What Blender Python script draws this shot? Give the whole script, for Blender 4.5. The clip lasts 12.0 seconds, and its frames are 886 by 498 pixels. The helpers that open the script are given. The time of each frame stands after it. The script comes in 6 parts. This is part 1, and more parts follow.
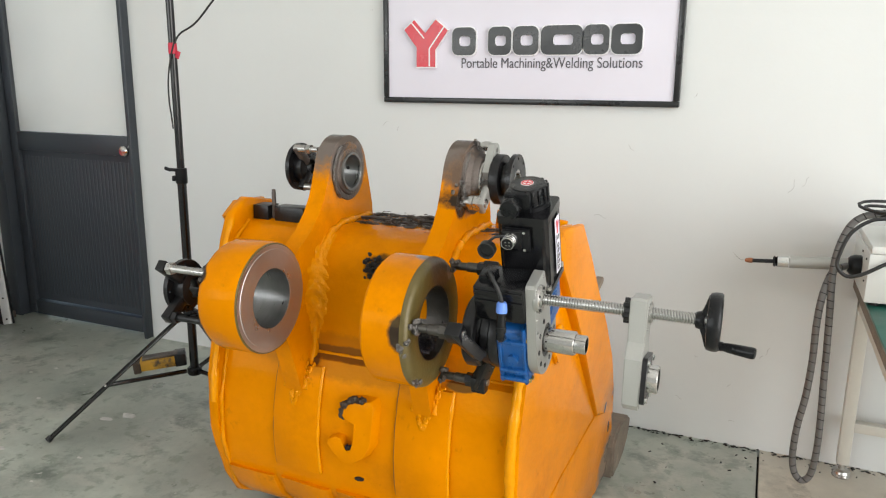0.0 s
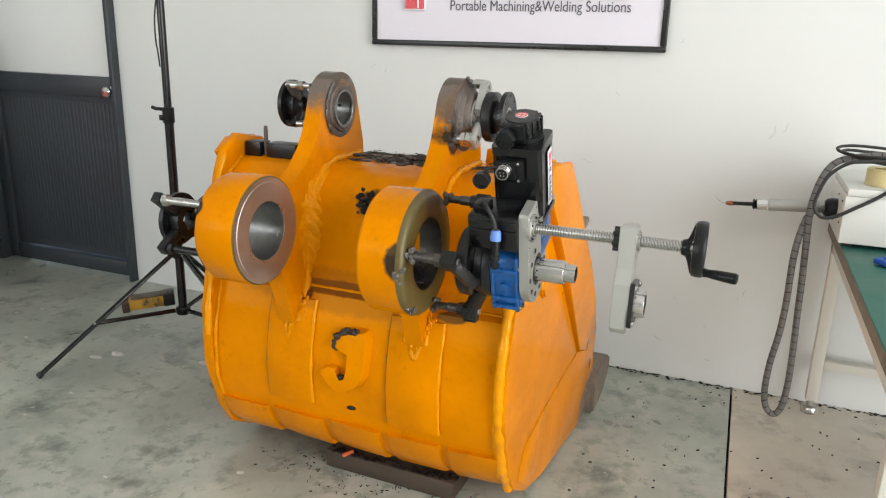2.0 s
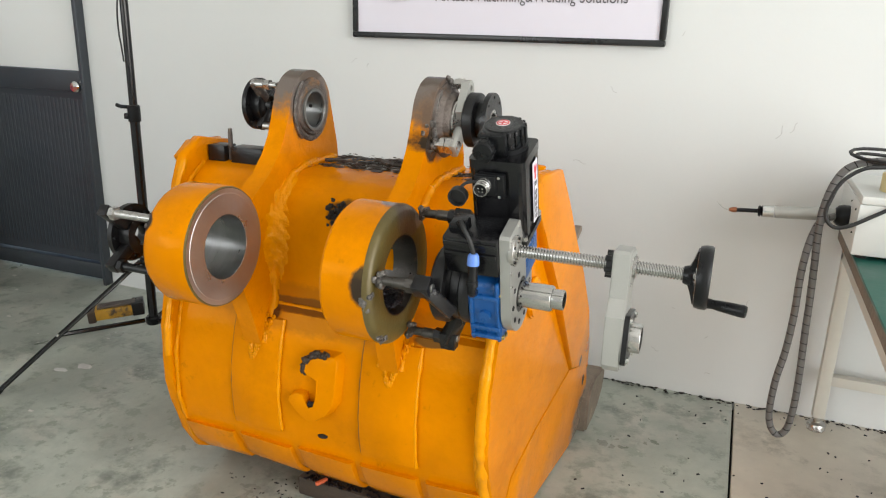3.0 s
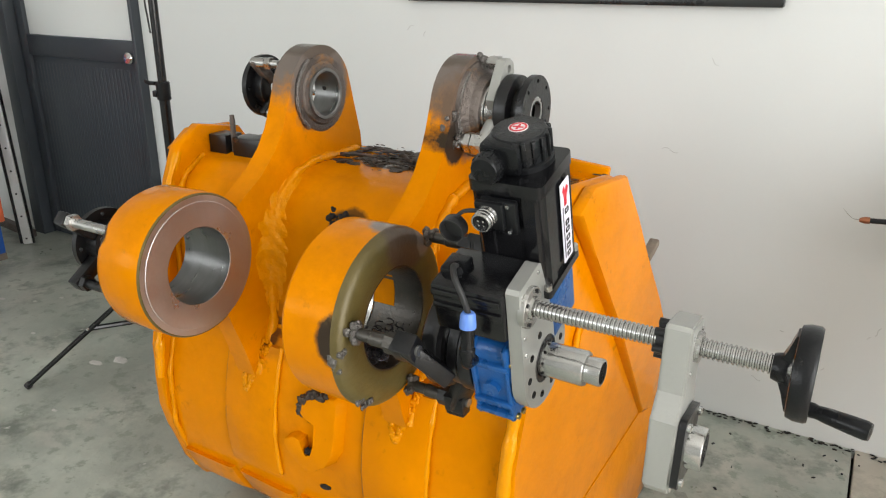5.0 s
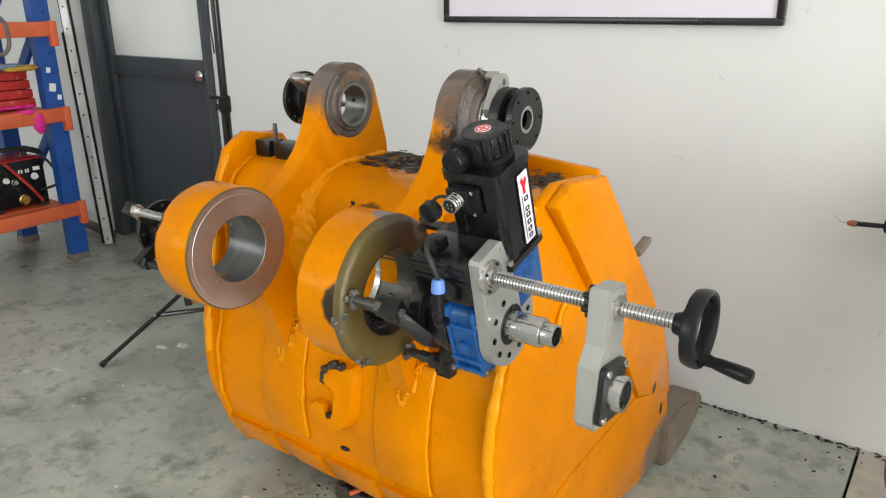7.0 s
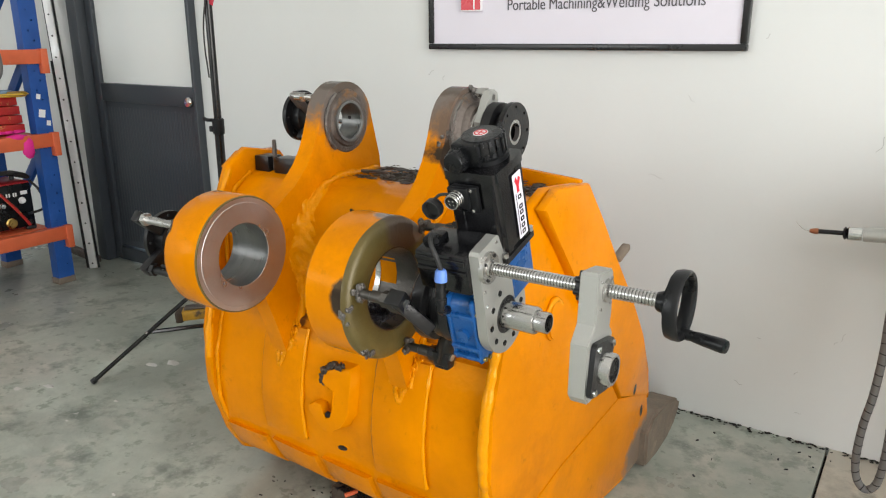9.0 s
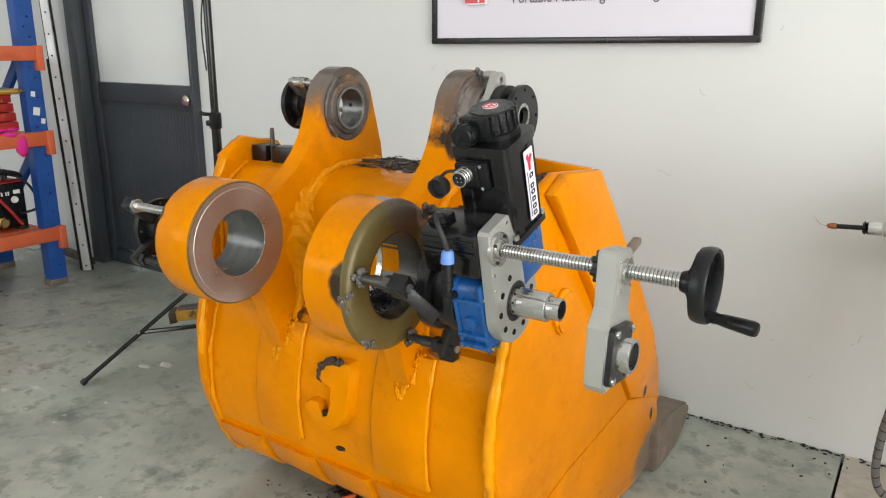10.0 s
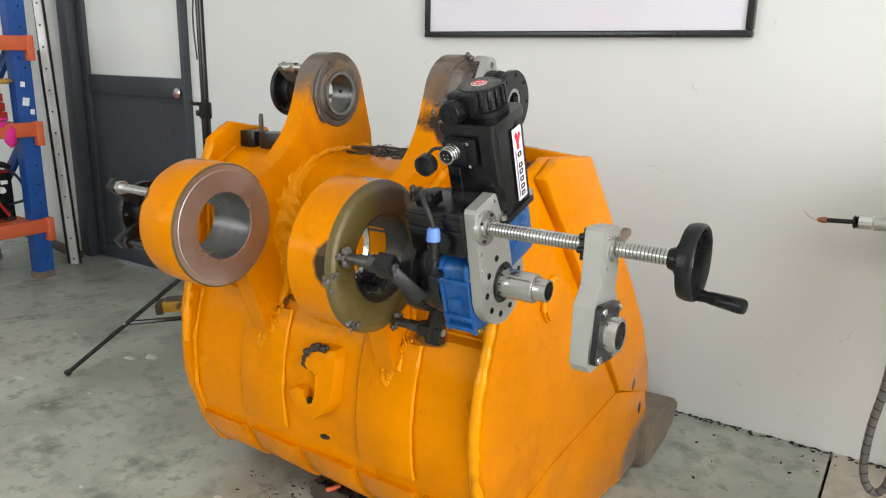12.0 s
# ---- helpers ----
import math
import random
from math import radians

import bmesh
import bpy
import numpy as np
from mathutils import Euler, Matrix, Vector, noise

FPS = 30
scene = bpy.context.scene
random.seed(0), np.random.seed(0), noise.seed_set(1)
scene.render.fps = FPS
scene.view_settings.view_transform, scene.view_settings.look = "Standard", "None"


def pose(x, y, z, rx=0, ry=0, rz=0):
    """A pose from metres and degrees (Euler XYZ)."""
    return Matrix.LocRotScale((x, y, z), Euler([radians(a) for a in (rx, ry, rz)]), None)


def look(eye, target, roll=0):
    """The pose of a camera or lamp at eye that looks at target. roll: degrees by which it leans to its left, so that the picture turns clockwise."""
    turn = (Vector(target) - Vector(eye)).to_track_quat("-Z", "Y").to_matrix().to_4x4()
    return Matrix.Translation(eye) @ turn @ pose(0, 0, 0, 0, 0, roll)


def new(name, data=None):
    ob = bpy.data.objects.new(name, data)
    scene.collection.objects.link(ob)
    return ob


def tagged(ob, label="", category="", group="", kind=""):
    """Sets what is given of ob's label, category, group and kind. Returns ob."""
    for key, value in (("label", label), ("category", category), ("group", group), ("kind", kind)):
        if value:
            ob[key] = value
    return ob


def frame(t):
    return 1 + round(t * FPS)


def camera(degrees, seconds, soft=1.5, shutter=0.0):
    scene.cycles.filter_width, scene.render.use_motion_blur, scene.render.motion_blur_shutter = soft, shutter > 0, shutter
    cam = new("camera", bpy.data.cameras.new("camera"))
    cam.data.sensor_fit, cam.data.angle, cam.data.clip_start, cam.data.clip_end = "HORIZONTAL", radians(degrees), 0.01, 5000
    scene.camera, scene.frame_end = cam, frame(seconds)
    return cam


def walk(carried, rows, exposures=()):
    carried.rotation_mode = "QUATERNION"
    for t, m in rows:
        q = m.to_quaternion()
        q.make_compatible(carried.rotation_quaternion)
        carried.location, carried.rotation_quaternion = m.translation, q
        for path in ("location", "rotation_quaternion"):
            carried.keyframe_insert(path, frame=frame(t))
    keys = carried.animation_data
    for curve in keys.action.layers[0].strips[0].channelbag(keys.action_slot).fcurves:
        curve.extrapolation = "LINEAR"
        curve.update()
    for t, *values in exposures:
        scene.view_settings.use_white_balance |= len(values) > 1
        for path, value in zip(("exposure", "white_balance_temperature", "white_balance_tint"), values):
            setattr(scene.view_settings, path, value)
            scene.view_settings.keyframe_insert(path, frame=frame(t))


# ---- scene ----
cam = camera(61.6, 12.0, soft=1.15)
PATH = [
    (0, (1.52, -2.887, 1.38), (0.749, -1.096, 0.933), 0.6),
    (0.5, (1.543, -3.018, 1.375), (0.775, -1.233, 0.904), 0.5),
    (1, (1.561, -3.053, 1.359), (0.809, -1.269, 0.858), 0.7),
    (1.5, (1.542, -3.019, 1.347), (0.814, -1.233, 0.816), 1.2),
    (2, (1.508, -2.955, 1.334), (0.806, -1.167, 0.776), 1.6),
    (2.5, (1.485, -2.867, 1.344), (0.797, -1.08, 0.768), 1.8),
    (3, (1.484, -2.761, 1.352), (0.791, -0.98, 0.765), 1.6),
    (3.2, (1.489, -2.718, 1.351), (0.789, -0.94, 0.761), 1.6),
    (4.8, (1.435, -2.347, 1.358), (0.53, -0.697, 0.683), 0.5),
    (5, (1.481, -2.312, 1.359), (0.54, -0.688, 0.671), 0.4),
    (5.5, (1.644, -2.238, 1.36), (0.619, -0.674, 0.651), 0.1),
    (6, (1.702, -2.235, 1.36), (0.614, -0.713, 0.652), -0.3),
    (6.5, (1.704, -2.322, 1.373), (0.59, -0.808, 0.692), -0.4),
    (7, (1.721, -2.424, 1.375), (0.616, -0.887, 0.73), -0.4),
    (9, (1.753, -2.556, 1.341), (0.691, -0.956, 0.784), -0.1),
    (9.5, (1.724, -2.53, 1.3), (0.661, -0.924, 0.761), 0.0),
    (10, (1.707, -2.512, 1.264), (0.643, -0.901, 0.743), 0.3),
    (10.5, (1.708, -2.501, 1.245), (0.644, -0.885, 0.738), 0.7),
    (11, (1.717, -2.501, 1.233), (0.656, -0.88, 0.735), 1.0),
    (11.5, (1.714, -2.501, 1.221), (0.658, -0.877, 0.723), 1.2),
    (12, (1.715, -2.502, 1.215), (0.664, -0.877, 0.71), 1.2),
]
walk(cam, [(t, look(eye, target, roll)) for t, eye, target, roll in PATH])

# ---- light ----
world = bpy.data.worlds.new("world")
scene.world = world
world.use_nodes = True
wn = world.node_tree
sky = wn.nodes.new("ShaderNodeTexSky")
sky.sky_type, sky.sun_disc = "NISHITA", False
sky.sun_elevation, sky.sun_rotation = radians(40), radians(120)
wn.links.new(sky.outputs["Color"], wn.nodes["Background"].inputs["Color"])
wn.nodes["Background"].inputs["Strength"].default_value = 0.10


def area_lamp(name, eye, target, w, h, power, color):
    lamp = bpy.data.lights.new(name, "AREA")
    lamp.shape, lamp.size, lamp.size_y, lamp.energy, lamp.color = "RECTANGLE", w, h, power, color
    ob = new(name, lamp)
    ob.matrix_world = look(eye, target)
    return ob


# daylight through the wide gate in the right wall and the windows behind the camera
area_lamp("gate_daylight", (4.15, -3.1, 1.7), (0, -3.1, 1.5), 3.8, 3.0, 200, (1.0, 0.99, 0.965))
area_lamp("window_daylight", (-2.6, -6.9, 2.2), (-2.6, 0, 1.6), 5.4, 1.9, 142, (0.98, 0.995, 0.985))
scene.view_settings.exposure = 0.06


# ---- materials ----
def ramp(nt, src, stops):
    r = nt.nodes.new("ShaderNodeValToRGB")
    while len(r.color_ramp.elements) < len(stops):
        r.color_ramp.elements.new(0.5)
    for e, (p, c) in zip(r.color_ramp.elements, stops):
        e.position = p
        e.color = (c, c, c, 1) if isinstance(c, (int, float)) else (*c, 1)
    nt.links.new(src, r.inputs["Fac"])
    return r.outputs["Color"]


def tex_noise(nt, scale, detail=4.0, rough=0.6, stretch=None):
    co = nt.nodes.new("ShaderNodeTexCoord").outputs["Object"]
    if stretch:
        mp = nt.nodes.new("ShaderNodeMapping")
        mp.inputs["Scale"].default_value = stretch
        nt.links.new(co, mp.inputs["Vector"])
        co = mp.outputs["Vector"]
    n = nt.nodes.new("ShaderNodeTexNoise")
    n.inputs["Scale"].default_value, n.inputs["Detail"].default_value, n.inputs["Roughness"].default_value = scale, detail, rough
    nt.links.new(co, n.inputs["Vector"])
    return n.outputs["Fac"]


def mix(nt, fac, a, b):
    m = nt.nodes.new("ShaderNodeMix")
    m.data_type = "RGBA"
    for sock, v in ((m.inputs["Factor"], fac), (m.inputs["A"], a), (m.inputs["B"], b)):
        if isinstance(v, (tuple, list)):
            sock.default_value = (*v, 1)
        elif isinstance(v, (int, float)):
            sock.default_value = v
        else:
            nt.links.new(v, sock)
    return m.outputs["Result"]


def material(name, color, rough=0.5, metal=0.0, dark=0.75, scale=6.0, fine=60.0, bump=0.1, bump_scale=None, stain=None, stain_at=(0.58, 0.72), stain_scale=4.0,
             stretch=None, coat=0.0, rough_var=0.12, spec=0.5, burns_and_shade=(), marks=(), gloss=(1, 1, 1)):
    """A surface with broad and fine variation of colour and gloss, fine relief, and an optional stain of another colour."""
    m = bpy.data.materials.new(name)
    m.use_nodes = True
    nt = m.node_tree
    p = nt.nodes["Principled BSDF"]
    broad, fin = tex_noise(nt, scale, 5, 0.6, stretch), tex_noise(nt, fine, 3, 0.6, stretch)
    shade = tuple(c * dark for c in color)
    base = mix(nt, ramp(nt, broad, [(0.3, 0.0), (0.7, 1.0)]), shade, color)
    base = mix(nt, ramp(nt, fin, [(0.35, 0.0), (0.75, 0.35)]), base, shade)
    if stain:
        base = mix(nt, ramp(nt, tex_noise(nt, stain_scale, 8, 0.7), [(stain_at[0], 0.0), (stain_at[1], 1.0)]), base, stain)
    p.inputs["Specular IOR Level"].default_value = spec
    p.inputs["Specular Tint"].default_value = (*gloss, 1)
    for tone, lo, hi, sc in marks:      # further blotches and specks
        base = mix(nt, ramp(nt, tex_noise(nt, sc, 7, 0.65), [(lo, 0.0), (hi, 1.0)]), base, tone)
    for c, r, axes, tone in burns_and_shade:      # scorched spots, bare or sooty round a centre, or painted shade, with a ragged edge
        mp = nt.nodes.new("ShaderNodeMapping")
        mp.inputs["Location"].default_value = [-v / r * k for v, k in zip(c, axes)]
        mp.inputs["Scale"].default_value = [k / r for k in axes]
        nt.links.new(nt.nodes.new("ShaderNodeTexCoord").outputs["Object"], mp.inputs["Vector"])
        ln = nt.nodes.new("ShaderNodeVectorMath")
        ln.operation = "LENGTH"
        nt.links.new(mp.outputs["Vector"], ln.inputs[0])
        ad = nt.nodes.new("ShaderNodeMath")
        ad.operation = "MULTIPLY_ADD"
        nt.links.new(tex_noise(nt, 28, 6, 0.7), ad.inputs[0])
        ad.inputs[1].default_value = 0.45
        nt.links.new(ln.outputs["Value"], ad.inputs[2])
        base = mix(nt, ramp(nt, ad.outputs["Value"], [(0.84, 1.0), (1.20, 0.0)]), base, tone)
    nt.links.new(base, p.inputs["Base Color"])
    nt.links.new(ramp(nt, broad, [(0.25, max(0.03, rough - rough_var)), (0.75, min(1, rough + rough_var))]), p.inputs["Roughness"])
    p.inputs["Metallic"].default_value = metal
    p.inputs["Coat Weight"].default_value = coat
    if bump:
        b = nt.nodes.new("ShaderNodeBump")
        b.inputs["Strength"].default_value, b.inputs["Distance"].default_value = bump, 0.01
        nt.links.new(tex_noise(nt, bump_scale or fine, 4, 0.6, stretch), b.inputs["Height"])
        nt.links.new(b.outputs["Normal"], p.inputs["Normal"])
    return m


SOOTY, BARE = (0.035, 0.026, 0.02), (0.235, 0.185, 0.155)
PAINT = dict(rough=0.17, dark=0.74, scale=3.2, fine=26, bump=0.42, bump_scale=11, stain=(0.47, 0.145, 0.002), stain_at=(0.54, 0.80), stain_scale=4, spec=0.14, rough_var=0.08, gloss=(1, 0.62, 0.10), marks=(((0.06, 0.032, 0.012), 0.73, 0.75, 42.0), ((0.40, 0.135, 0.003), 0.63, 0.76, 17.0)))
# wide brown band along the ledge: grime with shade under the bosses painted in
ORANGE = material("orange_paint", (0.77, 0.248, 0.0), burns_and_shade=(((0.597, -1.172, 0.880), 0.056, (0.8, 0.8, 1), (0.16, 0.065, 0.012)), ((0.597, -1.172, 0.878), 0.040, (0.8, 0.8, 1), SOOTY), ((0.55, -1.21, 0.625), 0.085, (0.16, 0.5, 1), (0.50, 0.165, 0.004)), ((0.55, -1.2, 0.628), 0.030, (0.075, 0.6, 1), (0.22, 0.08, 0.012)), ((0.40, -1.22, 0.606), 0.026, (0.5, 0.6, 1), (0.13, 0.05, 0.012)), ((0.86, -1.22, 0.606), 0.022, (0.35, 0.6, 1), (0.13, 0.05, 0.012)), ((0.84, -1.36, 0.978), 0.030, (0.5, 0.5, 1), BARE), ((0.845, -1.535, 0.845), 0.050, (1, 1, 0.8), SOOTY), ((0.275, -1.50, 0.90), 0.034, (1, 1, 1), SOOTY),
                  ((0.275, -1.49, 0.77), 0.040, (1, 1, 1), SOOTY), ((0.57, -0.92, 0.966), 0.135, (0.75, 1.2, 3.0), (0.06, 0.036, 0.02)), ((0.92, -0.90, 0.966), 0.11, (1.0, 1.0, 3.0), (0.10, 0.055, 0.025)), ((1.11, -0.43, 0.02), 0.165, (0.2, 0.85, 0.8), (0.27, 0.20, 0.145)), ((1.11, -0.544, 0.31), 0.014, (0.3, 1, 0.5), SOOTY), ((1.11, -0.469, 0.207), 0.014, (0.3, 1, 0.5), SOOTY)), **PAINT)
EAR_PAINT = material("scorched_orange_paint", (0.77, 0.248, 0.0), burns_and_shade=(((0, -0.998, 1.142), 0.152, (0, 1, 1), (0.30, 0.145, 0.05)), ((0, -0.998, 1.150), 0.138, (0, 1, 1), (0.155, 0.130, 0.116)), ((0, -0.992, 1.222), 0.060, (0, 0.6, 1), (0.10, 0.08, 0.068)), ((0.80, -1.02, 1.110), 0.130, (1.0, 1, 1), (0.14, 0.095, 0.07)), ((0.79, -1.085, 1.060), 0.060, (0.5, 1, 1), SOOTY)), **PAINT)
WELD = material("painted_weld", (0.80, 0.285, 0.0), 0.18, dark=0.78, scale=14, fine=90, bump=0.7, bump_scale=48, stain=(0.20, 0.085, 0.015), stain_at=(0.66, 0.75), stain_scale=34, spec=0.45, gloss=(1, 0.7, 0.25))
BEAD = material("thick_glossy_paint_bead", (0.82, 0.305, 0.0), 0.14, dark=0.85, scale=9, fine=60, bump=0.5, bump_scale=26, stain=(0.20, 0.085, 0.015), stain_at=(0.70, 0.76), stain_scale=30, spec=0.5, gloss=(1, 0.75, 0.35))
SLAG = material("burnt_slag", (0.06, 0.042, 0.030), 0.6, 0.1, dark=0.5, scale=30, fine=150, bump=0.4, stain=(0.20, 0.11, 0.05), stain_at=(0.60, 0.68), stain_scale=26)
DARK_LINE = material("dark_brown_line", (0.20, 0.085, 0.012), 0.6, dark=0.5, scale=30, fine=150, bump=0.4)
BURNT = material("burnt_steel", (0.185, 0.155, 0.136), 0.45, 0.6, dark=0.45, scale=25, fine=150, bump=0.4, stain=(0.33, 0.16, 0.05), stain_scale=14)
SPATTER = material("weld_metal", (0.27, 0.25, 0.235), 0.36, 0.9, dark=0.45, scale=50, fine=200, bump=0.9, bump_scale=120)
# soot and slag; also the black painted for shade inside holes and gaps
SOOT_AND_HOLE_BLACK = material("soot_and_hole_black", (0.022, 0.019, 0.017), 0.9, dark=0.5, scale=60, fine=200, bump=0.9, bump_scale=150)
OLIVE = material("oiled_steel", (0.135, 0.102, 0.030), 0.40, 0.15, dark=0.62, scale=12, fine=90, bump=0.12, stain=(0.12, 0.09, 0.05), stain_scale=9, burns_and_shade=(((0.856, -1.34, 0.955), 0.075, (0.2, 0.75, 1), (0.075, 0.052, 0.036)), ((0.856, -1.30, 0.945), 0.030, (0.2, 1, 0.6), (0.20, 0.17, 0.15))))
# dark grey steel of the studs; also carries the shade inside the right boss
DARK_STEEL_AND_BORE_SHADE = material("dark_steel_and_bore_shade", (0.10, 0.092, 0.082), 0.36, 0.75, dark=0.6, scale=22, fine=140, bump=0.15, stain=(0.16, 0.12, 0.09), stain_scale=30)
COPPERY = material("machined_face", (0.52, 0.525, 0.53), 0.32, 0.86, dark=0.80, scale=7, fine=120, bump=0.05, stain=(0.45, 0.375, 0.345), stain_at=(0.40, 0.70), stain_scale=5)
STEEL = material("machined_steel", (0.56, 0.55, 0.53), 0.28, 0.95, dark=0.75, scale=12, fine=140, bump=0.05)
for n in COPPERY.node_tree.nodes:      # concentric turning marks
    if n.type == "BSDF_PRINCIPLED":
        n.inputs["Anisotropic"].default_value = 0.75
        tg = COPPERY.node_tree.nodes.new("ShaderNodeTangent")
        tg.direction_type, tg.axis = "RADIAL", "X"
        COPPERY.node_tree.links.new(tg.outputs["Tangent"], n.inputs["Tangent"])
        break
SPINDLE_STEEL = material("turned_steel", (0.58, 0.575, 0.56), 0.20, 0.95, dark=0.7, scale=12, fine=140, bump=0.05)
SCUFF = material("pale_scuff", (0.42, 0.41, 0.40), 0.8, dark=0.85, scale=20, fine=120, bump=0.02)
BORE = material("bored_steel", (0.26, 0.26, 0.255), 0.34, 0.9, dark=0.7, scale=9, fine=200, bump=0.05, stretch=(6, 1, 1))
CHROME = material("bright_steel", (0.74, 0.74, 0.73), 0.14, 1.0, dark=0.85, scale=14, fine=120, bump=0.03, rough_var=0.05)
RAIL_STEEL = material("ground_rail_steel", (0.78, 0.78, 0.77), 0.4, 0.5, dark=0.85, scale=10, fine=120, bump=0.03)
ALU = material("bead_blasted_aluminium", (0.42, 0.42, 0.395), 0.5, 0.6, dark=0.9, scale=10, fine=250, bump=0.06)
BLACK_OXIDE = material("black_oxide_steel", (0.012, 0.012, 0.013), 0.32, 0.25, dark=0.6, scale=14, fine=110, bump=0.08)
BLACK_PAINT = material("satin_black_paint", (0.006, 0.006, 0.007), 0.20, dark=0.9, scale=12, fine=90, bump=0.03, spec=0.45, rough_var=0.05)
BLACK_PLASTIC = material("black_plastic", (0.007, 0.0075, 0.0085), 0.29, dark=0.75, scale=18, fine=300, bump=0.08, spec=0.28)
RUBBER = material("black_rubber", (0.02, 0.02, 0.02), 0.6, dark=0.7, scale=20, fine=200, bump=0.1)
BLUE = material("blue_gearbox_paint", (0.008, 0.088, 0.30), 0.32, dark=0.75, scale=14, fine=120, bump=0.15)
LIGHT_BLUE = material("blue_connector", (0.12, 0.25, 0.68), 0.45, dark=0.85, scale=30, fine=200, bump=0.05)
WALL = material("white_wall_paint", (0.672, 0.686, 0.676), 0.75, dark=0.955, scale=1.3, fine=9, bump=0.05, bump_scale=45, stain=(0.67, 0.665, 0.645), stain_at=(0.66, 0.86), stain_scale=1.7, marks=(((0.60, 0.595, 0.58), 0.73, 0.77, 7.0), ((0.55, 0.54, 0.52), 0.755, 0.775, 32.0)))
CEIL = material("white_ceiling_paint", (0.82, 0.81, 0.79), 0.8, dark=0.95, scale=1, fine=9, bump=0.02)
DOOR_GREY = material("charcoal_door_paint", (0.042, 0.050, 0.060), 0.42, dark=0.8, scale=5, fine=60, bump=0.05)
SIGN_FACE = material("lilac_white_board", (0.70, 0.675, 0.75), 0.5, dark=0.97, scale=2, fine=30, bump=0.01)
SIGN_EDGE = material("white_acrylic", (0.85, 0.84, 0.86), 0.3, dark=0.97, scale=5, fine=60, bump=0.0)
SIGN_RED = material("red_acrylic", (0.60, 0.012, 0.030), 0.3, dark=0.9, scale=5, fine=60, bump=0.0)
SIGN_BLACK = material("black_acrylic", (0.014, 0.015, 0.016), 0.3, dark=0.9, scale=5, fine=60, bump=0.0)
SIGN_GREY = material("grey_print", (0.09, 0.085, 0.10), 0.5, dark=0.9, scale=5, fine=60, bump=0.0)
CONCRETE = material("stained_floor_paint", (0.50, 0.54, 0.47), 0.36, dark=0.55, scale=2.6, fine=24, bump=0.12, bump_scale=60, stain=(0.54, 0.52, 0.46), stain_at=(0.50, 0.72), stain_scale=2.2, rough_var=0.16, marks=(((0.17, 0.195, 0.165), 0.53, 0.66, 4.5), ((0.27, 0.30, 0.25), 0.55, 0.62, 15.0), ((0.60, 0.60, 0.55), 0.66, 0.72, 9.0), ((0.12, 0.12, 0.10), 0.69, 0.73, 38.0), ((0.70, 0.69, 0.64), 0.71, 0.74, 60.0)))
CONCRETE_B = material("worn_floor_concrete", (0.78, 0.735, 0.635), 0.44, dark=0.68, scale=1.8, fine=16, bump=0.12, bump_scale=60, stain=(0.30, 0.285, 0.24), stain_at=(0.52, 0.74), stain_scale=2.6, rough_var=0.16, marks=(((0.30, 0.28, 0.23), 0.58, 0.70, 5.0), ((0.14, 0.13, 0.11), 0.69, 0.73, 38.0)))
DIRT = material("black_dirt", (0.03, 0.027, 0.024), 0.9, dark=0.6, scale=30, fine=200, bump=0.4)
CHIP = material("pale_plaster_chip", (0.62, 0.61, 0.58), 0.8, dark=0.85, scale=30, fine=200, bump=0.2)
SHAVING = material("blued_swarf", (0.045, 0.043, 0.055), 0.35, 0.8, dark=0.5, scale=80, fine=300, bump=0.1)
RUST = material("rusty_steel", (0.27, 0.215, 0.165), 0.7, 0.2, dark=0.55, scale=14, fine=80, bump=0.35, stain=(0.34, 0.27, 0.20), stain_scale=8)
TIMBER = material("oily_timber", (0.075, 0.052, 0.035), 0.7, dark=0.55, scale=8, fine=60, bump=0.35, stretch=(1, 6, 6))
RACK_BLUE = material("rack_blue_paint", (0.012, 0.085, 0.36), 0.42, dark=0.75, scale=10, fine=70, bump=0.06, stain=(0.30, 0.36, 0.50), stain_at=(0.70, 0.76), stain_scale=30)
RACK_ORANGE = material("rack_orange_paint", (0.72, 0.145, 0.055), 0.45, dark=0.82, scale=10, fine=70, bump=0.06, stain=(0.50, 0.25, 0.17), stain_at=(0.66, 0.76), stain_scale=12)
GREY_ENAMEL = material("white_enamel", (0.68, 0.69, 0.66), 0.4, dark=0.93, scale=4, fine=60, bump=0.02)
GREEN_TOP = material("green_bench_mat", (0.016, 0.125, 0.095), 0.42, dark=0.8, scale=6, fine=80, bump=0.05, stain=(0.05, 0.19, 0.15), stain_scale=5)
TABLE_PAINT = material("cream_table_paint", (0.62, 0.61, 0.55), 0.42, dark=0.93, scale=5, fine=60, bump=0.03)
HOSE_GREY = material("grey_spiral_hose", (0.15, 0.145, 0.14), 0.45, dark=0.75, scale=20, fine=120, bump=0.1)
COPPER = material("copper", (0.42, 0.17, 0.09), 0.35, 0.9, dark=0.7, scale=30, fine=150, bump=0.1)
YELLOW_CASE = material("worn_yellow_paint", (0.55, 0.30, 0.02), 0.5, dark=0.7, scale=20, fine=100, bump=0.2, stain=(0.05, 0.035, 0.025), stain_at=(0.5, 0.62), stain_scale=14)
CREAM = material("cream_tape", (0.72, 0.60, 0.30), 0.5, dark=0.9, scale=10, fine=100, bump=0.05)
RED_CASE = material("red_case_paint", (0.45, 0.02, 0.025), 0.4, dark=0.7, scale=8, fine=60, bump=0.05)
RED_BOX = material("red_gilt_carton", (0.48, 0.025, 0.02), 0.5, dark=0.75, scale=10, fine=60, bump=0.05, stain=(0.55, 0.30, 0.08), stain_at=(0.60, 0.66), stain_scale=26)
